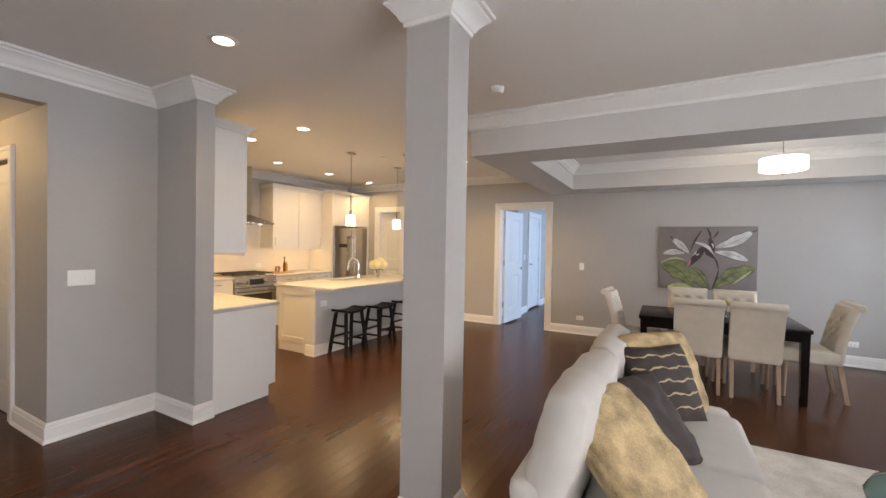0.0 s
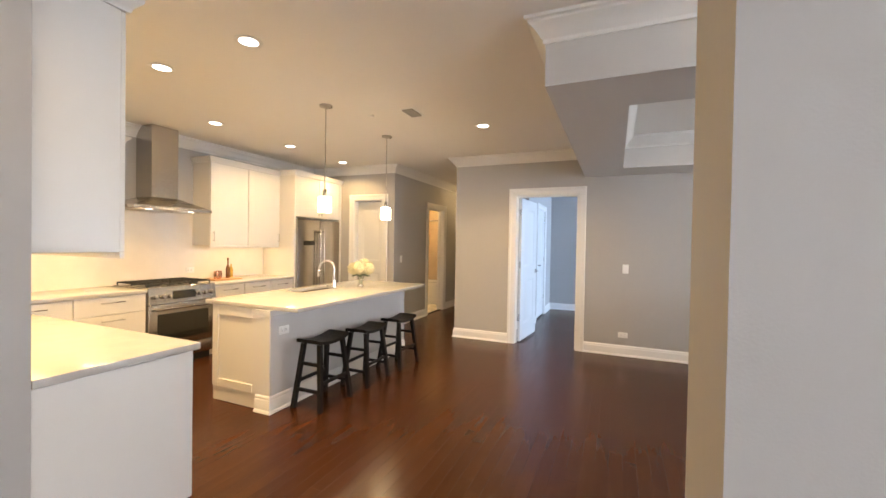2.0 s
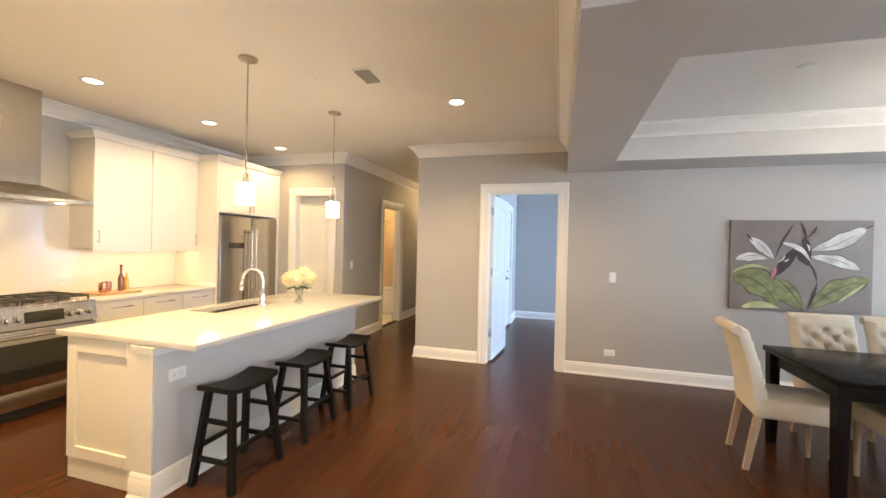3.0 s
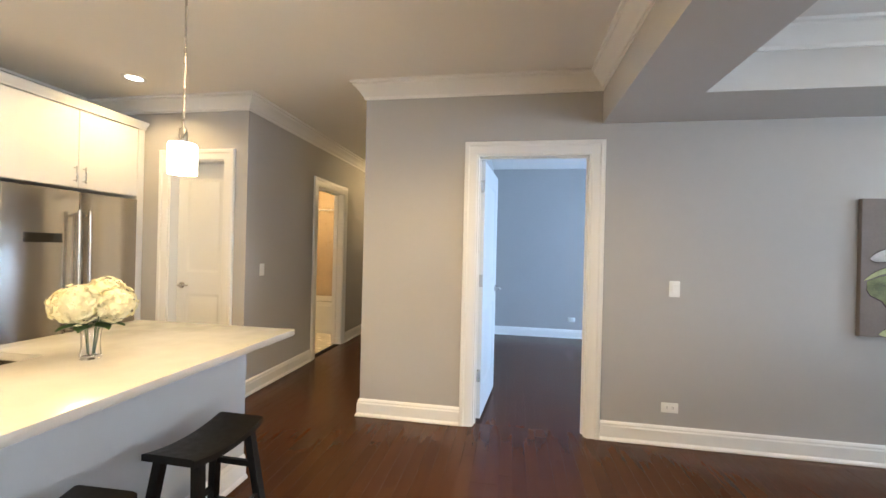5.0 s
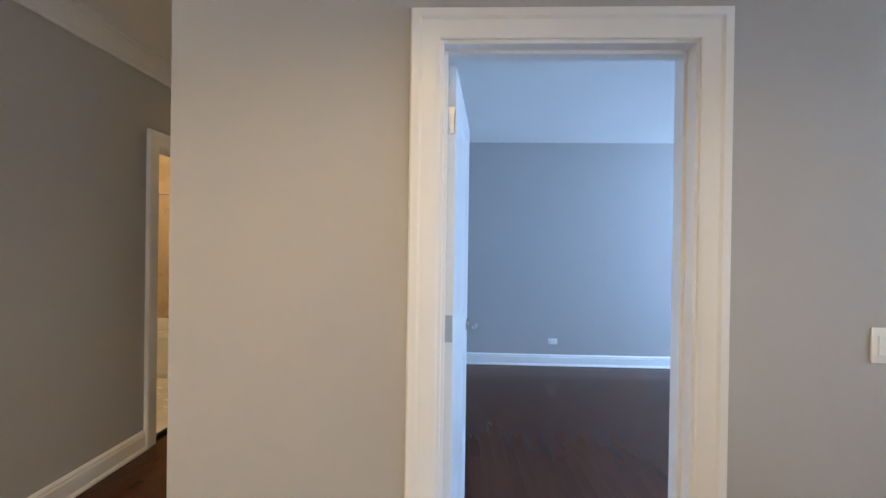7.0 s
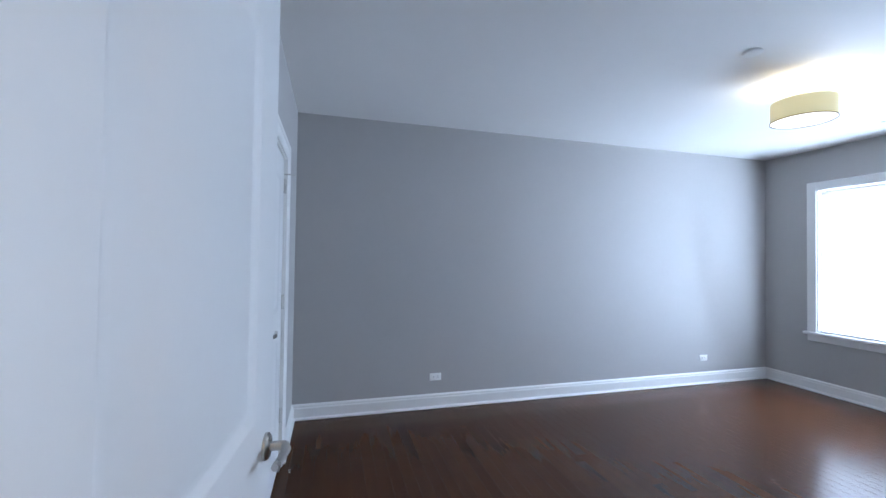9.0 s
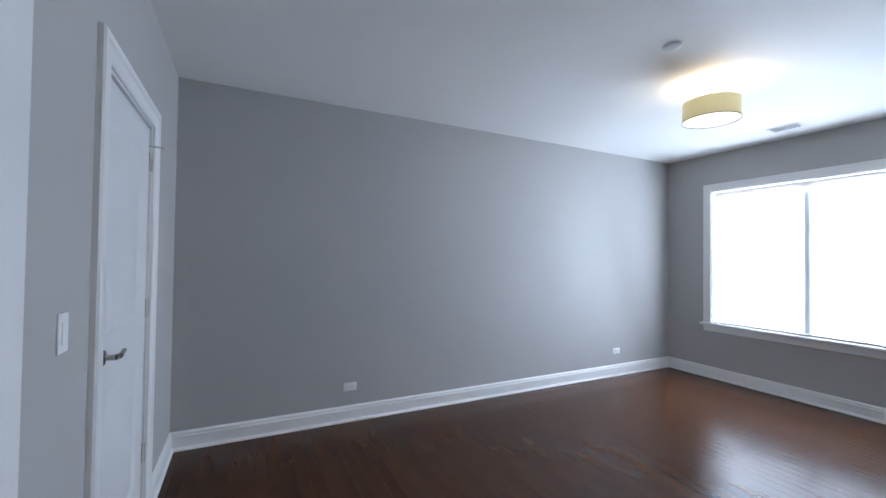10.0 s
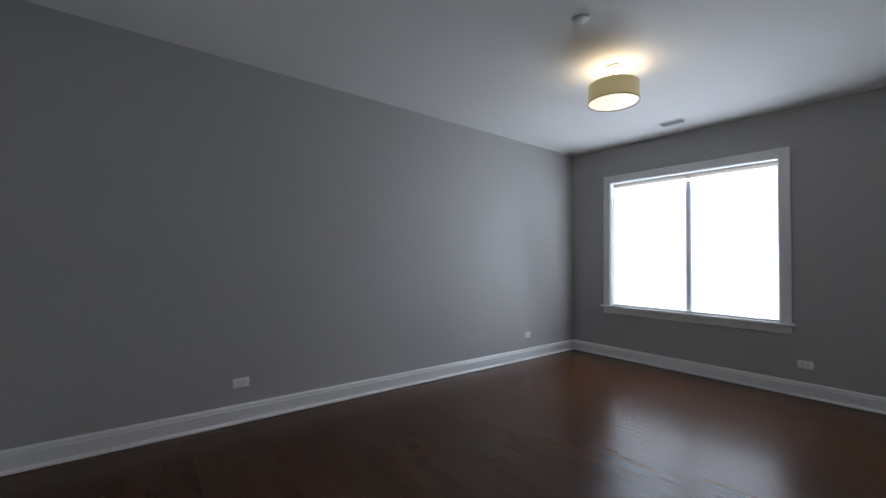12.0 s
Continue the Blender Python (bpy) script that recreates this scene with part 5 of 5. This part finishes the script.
SL = 0.80     # half the sofa's length
sf = thing("sofa", "white slipcovered sofa with loose back cushions", "sofa", pose(0.45, 1.79, 0, 0, 0, 0) @ Matrix.Diagonal((1, 0.965, 1.06, 1)))
NE = -0.83    # the end nearer the entry
part("base", boxm(-0.40, 0.44, NE + 0.03, SL - 0.03, 0.06, 0.30, 0.02, 3), SOFAW, sf)
bm = boxm(-0.43, -0.28, NE, SL, 0.08, 0.56, 0.05, 4)
for v_ in bm.verts:
    v_.co.x += -0.06 * (v_.co.z - 0.08) / 0.68
part("back_frame", bm, SOFAW, sf, "", 60)
for ya, yb in ((NE, NE + 0.14), (SL - 0.14, SL)):
    part("arm", boxm(-0.28, 0.42, ya, yb, 0.08, 0.47, 0.055, 5), SOFAW, sf, "", 60)
for ya, yb, sd in ((NE + 0.145, -0.095, -3), (-0.085, SL - 0.145, 3)):
    part("seat_cushion", boxm(-0.22, 0.46, ya, yb, 0.302, 0.47, 0.055, 5), SOFAW, sf, "", 60)
for yc, d_, sd, hh, rz in ((-0.42, 0.86, -3, 0.205, -3), (0.395, 0.81, 3, 0.195, 0)):
    bm = cushion(bmesh.new(), 0.62, d_, hh, 0.17, 34, sd, 0.013, 0.04)
    bm.transform(pose(-0.275 + rz * 0.006, yc, 0.600, 0, 0, rz) @ pose(0, 0, 0, 0, -77, 0))
    part("back_cushion", bm, SOFAW, sf, "plump white back cushion", 80)
for x, y in ((-0.34, NE + 0.08), (-0.34, SL - 0.08), (0.38, NE + 0.08), (0.38, SL - 0.08)):
    part("foot", bar(bmesh.new(), (x, y, 0.013), (x, y, 0.06), 0.045, 0.045, 1.2), BLACKW, sf)


def throw_pillow(label, material, m, w=0.50, h=0.17, stripes=False, seed=1, d=None, soft=0.0):
    p = thing("throw_pillow", label, "pillow", m, "pillows on the sofa")
    b = part("cover", cushion(bmesh.new(), w, d or w, h, 0.42, 24, seed, 0.014, soft), material, p, "", 80)
    if stripes:
        for k in range(5):
            bm = bmesh.new()
            n, v, rowsv = 26, -0.66 + 0.33 * k, []
            for i in range(n + 1):
                u = -0.94 + 1.88 * i / n
                wv = 0.03 * math.sin(u * 9 + k) + 0.015 * math.sin(u * 23 + k)
                row = []
                for e in (-0.020, 0.020):
                    vv = v + wv + e * (0.5 + 0.8 * abs(math.sin(u * 6 + k)))
                    t_ = (max(0, 1 - abs(u) ** 3.2) * max(0, 1 - abs(vv) ** 3.2)) ** 0.42
                    wr = 0.014 * (noise.noise(Vector((u * 3 + seed, vv * 3, 2.0))) + 0.4 * noise.noise(Vector((u * 9 + seed, vv * 7, 5.0))))
                    row.append(bm.verts.new((u * w / 2 * (1 - 0.07 * (1 - abs(vv)) * abs(u) ** 4), vv * w / 2 * (1 - 0.07 * (1 - abs(u)) * abs(vv) ** 4), h / 2 * t_ + wr + 0.003)))
                rowsv.append(row)
            for a, c in zip(rowsv, rowsv[1:]):
                bm.faces.new((a[0], a[1], c[1], c[0]))
            part("stripe", bm, GOLDP, b, "wavy gold woven stripe")
    return p


# pillows lean on the back cushions and on each other, turned towards the near end
throw_pillow("tan faux fur pillow on the sofa", FUR, pose(0.501, 2.274, 0.714, 0, 66, -44), 0.54, 0.16, seed=4, soft=0.10)
throw_pillow("dark brown pillow with wavy gold stripes", DARKP, pose(0.497, 2.10, 0.715, 0, 62, -48) @ pose(0, 0, 0, 0, 0, 90), 0.43, 0.13, True, seed=2)
throw_pillow("plain dark brown satin pillow on the sofa", DARKP, pose(0.446, 1.657, 0.657, 0, 50, -32), 0.46, 0.12, seed=6, d=0.42)
throw_pillow("large tan faux fur pillow on the sofa", FUR, pose(0.402, 1.242, 0.671, 0, 44, -28), 0.60, 0.19, seed=9, d=0.42, soft=0.14)

rg = thing("rug", "pale gray patterned low-pile rug under the sofa", "rug", pose(1.66, 1.80, 0.001))
part("mat", boxm(-1.25, 1.25, -1.47, 1.47, 0, 0.011, 0.004), RUGM, rg)

ct = thing("coffee_table", "low espresso coffee table on the rug", "table", pose(1.63, 1.24, 0.013) @ Matrix.Diagonal((1, 1, 1.08, 1)))
part("tabletop", boxm(-0.40, 0.40, -0.55, 0.55, 0.37, 0.41, 0.006, 2), ESPRESSO, ct)
for sx in (-1, 1):
    for sy in (-1, 1):
        part("leg", bar(bmesh.new(), (sx * 0.35, sy * 0.5, 0.0), (sx * 0.35, sy * 0.5, 0.369), 0.05, 0.05, 1.1), ESPRESSO, ct)
tagged(finish("vase", lathe([(0.001, 0), (0.07, 0), (0.085, 0.012), (0.14, 0.07), (0.15, 0.11), (0.125, 0.16), (0.085, 0.185), (0.09, 0.195), (0.08, 0.195), (0.075, 0.185), (0.001, 0.18)], 36), TEAL, 60), "round teal glazed vase on the coffee table", "vase").location = (1.325, 1.63, 0.457)

# ---------- bedroom ----------
bl = thing("ceiling_lamp", "yellow fabric drum ceiling lamp, lit", "lamp", pose(1.39, 8.43, ZB) @ Matrix.Diagonal((1, 1, 1.09, 1)))
part("canopy", lathe([(0.001, -0.001), (0.065, -0.001), (0.065, -0.012), (0.03, -0.02), (0.001, -0.02)], 24), PLASTIC, bl)
part("rod", tube([(0, 0, -0.018), (0, 0, -0.15)], 0.009, 10), PLASTIC, bl)
part("shade", hoop([(0.182, -0.13), (0.185, -0.13), (0.185, -0.255), (0.182, -0.255)], 40), SHADEY, bl, "thin yellow fabric shade")
part("rim", hoop([(0.183, -0.254), (0.188, -0.254), (0.188, -0.260), (0.183, -0.260)], 40), STEMD, bl)
part("diffuser", lathe([(0.001, -0.262), (0.10, -0.261), (0.181, -0.256), (0.181, -0.252), (0.001, -0.256)], 36), SHADED, bl, "lit white diffuser")
bulb("bedroom_bulb", 1.39, 8.43, ZB - 0.17, 8, (0.98, 0.99, 1.0), 0.12)
lt = boxm(-0.02, 0.02, -0.05, 0.05, 0, 0.012, 0.003)
tagged(finish("sash_lock", lt, NICKEL), "small metal window latch on the sill", "latch").location = (XE + 0.02, 8.096, 0.656)

# ---------- floors ----------
def boards():
    rng = random.Random(5)
    w = 0.083
    zones = ((-6.05, XE, -4.2, Y0 + 0.06), (XH, -3.055, Y0 + 0.06, 10.9), (-2.45, XE, Y0 + 0.06, YB))
    near, far = [], []
    for x0, x1, y0, y1 in zones:
        x = x0
        while x < x1 - 0.001:
            xe, y = min(x + w, x1), y0 - rng.random()
            while y < y1:
                ln = rng.choice((0.7, 0.95, 1.2, 1.5, 1.8))
                a, b = max(y, y0), min(y + ln, y1)
                if b - a > 0.02:
                    cx, cy = (x + xe) / 2, (a + b) / 2
                    hot = (-2.9 < cx < -0.3 and 1.2 < cy < 6.4) or (-1.4 < cx < 1.6 and 7.6 < cy < 9.9)
                    (near if hot else far).append((x, xe, a, b))
                y += ln
            x += w
    return near, far


def level(x, y):
    return ZF if x > -2.5 and y > Y0 + 0.059 else 0.0


def board_box(bm, x0, x1, y0, y1):
    g, c = 0.0, 0.0014
    lo = [(x0 + g, y0 + g), (x1 - g, y0 + g), (x1 - g, y1 - g), (x0 + g, y1 - g)]
    hi = [(x0 + g + c, y0 + g + c), (x1 - g - c, y0 + g + c), (x1 - g - c, y1 - g - c), (x0 + g + c, y1 - g - c)]
    f = level((x0 + x1) / 2, (y0 + y1) / 2)
    a = [bm.verts.new((x, y, f - 0.006)) for x, y in lo]
    b = [bm.verts.new((x, y, f - 0.0005)) for x, y in lo]
    t = [bm.verts.new((x, y, f)) for x, y in hi]
    for p, q in ((a, b), (b, t)):
        for i in range(4):
            bm.faces.new((p[i], p[(i + 1) % 4], q[(i + 1) % 4], q[i]))
    bm.faces.new(t)
    return bm


floor = setting("floor", boxm(-6.3, XE + 0.2, -4.35, 11.04, -0.10, -0.037), SUBF, "dark walnut board floor with a satin finish")
near, far = boards()
random.Random(2).shuffle(near)
near, rest = near[:300], near[300:]
for x0, x1, y0, y1 in near:
    part("board", board_box(bmesh.new(), x0, x1, y0, y1), FLOORO, floor, smooth=0)
verts, faces = [], []
for x0, x1, y0, y1 in far + rest:
    g, c, k = 0.0, 0.0014, len(verts)
    lo = [(x0 + g, y0 + g), (x1 - g, y0 + g), (x1 - g, y1 - g), (x0 + g, y1 - g)]
    hi = [(x0 + g + c, y0 + g + c), (x1 - g - c, y0 + g + c), (x1 - g - c, y1 - g - c), (x0 + g + c, y1 - g - c)]
    f = level((x0 + x1) / 2, (y0 + y1) / 2)
    verts += [(x, y, f - 0.006) for x, y in lo] + [(x, y, f - 0.0005) for x, y in lo] + [(x, y, f) for x, y in hi]
    for o in (0, 4):
        faces += [(k + o + i, k + o + (i + 1) % 4, k + o + 4 + (i + 1) % 4, k + o + 4 + i) for i in range(4)]
    faces.append((k + 8, k + 9, k + 10, k + 11))
me = bpy.data.meshes.new("boards")
me.from_pydata(verts, [], faces)
me.materials.append(FLOORI)
tagged(new("boards", me), kind="stuff").parent = floor
tl = setting("floor_bathroom", boxm(-6.35, XH - 0.06, 7.65, 10.05, -0.05, 0.004), SUBF, "pale tiled bathroom floor")
tm = boxm(0.002, 0.298, 0.002, 0.298, 0, 0.006, 0.002)
tme = finish("tile", tm, TILEF)
tme.parent = tl
tme.location = (-4.59, 7.66, 0.004)
for i in range(6):
    for j in range(8):
        if i or j:
            o = new("tile", tme.data)
            o.parent = tl
            o.location = (-4.59 - 0.3 * i, 7.66 + 0.3 * j, 0.004)
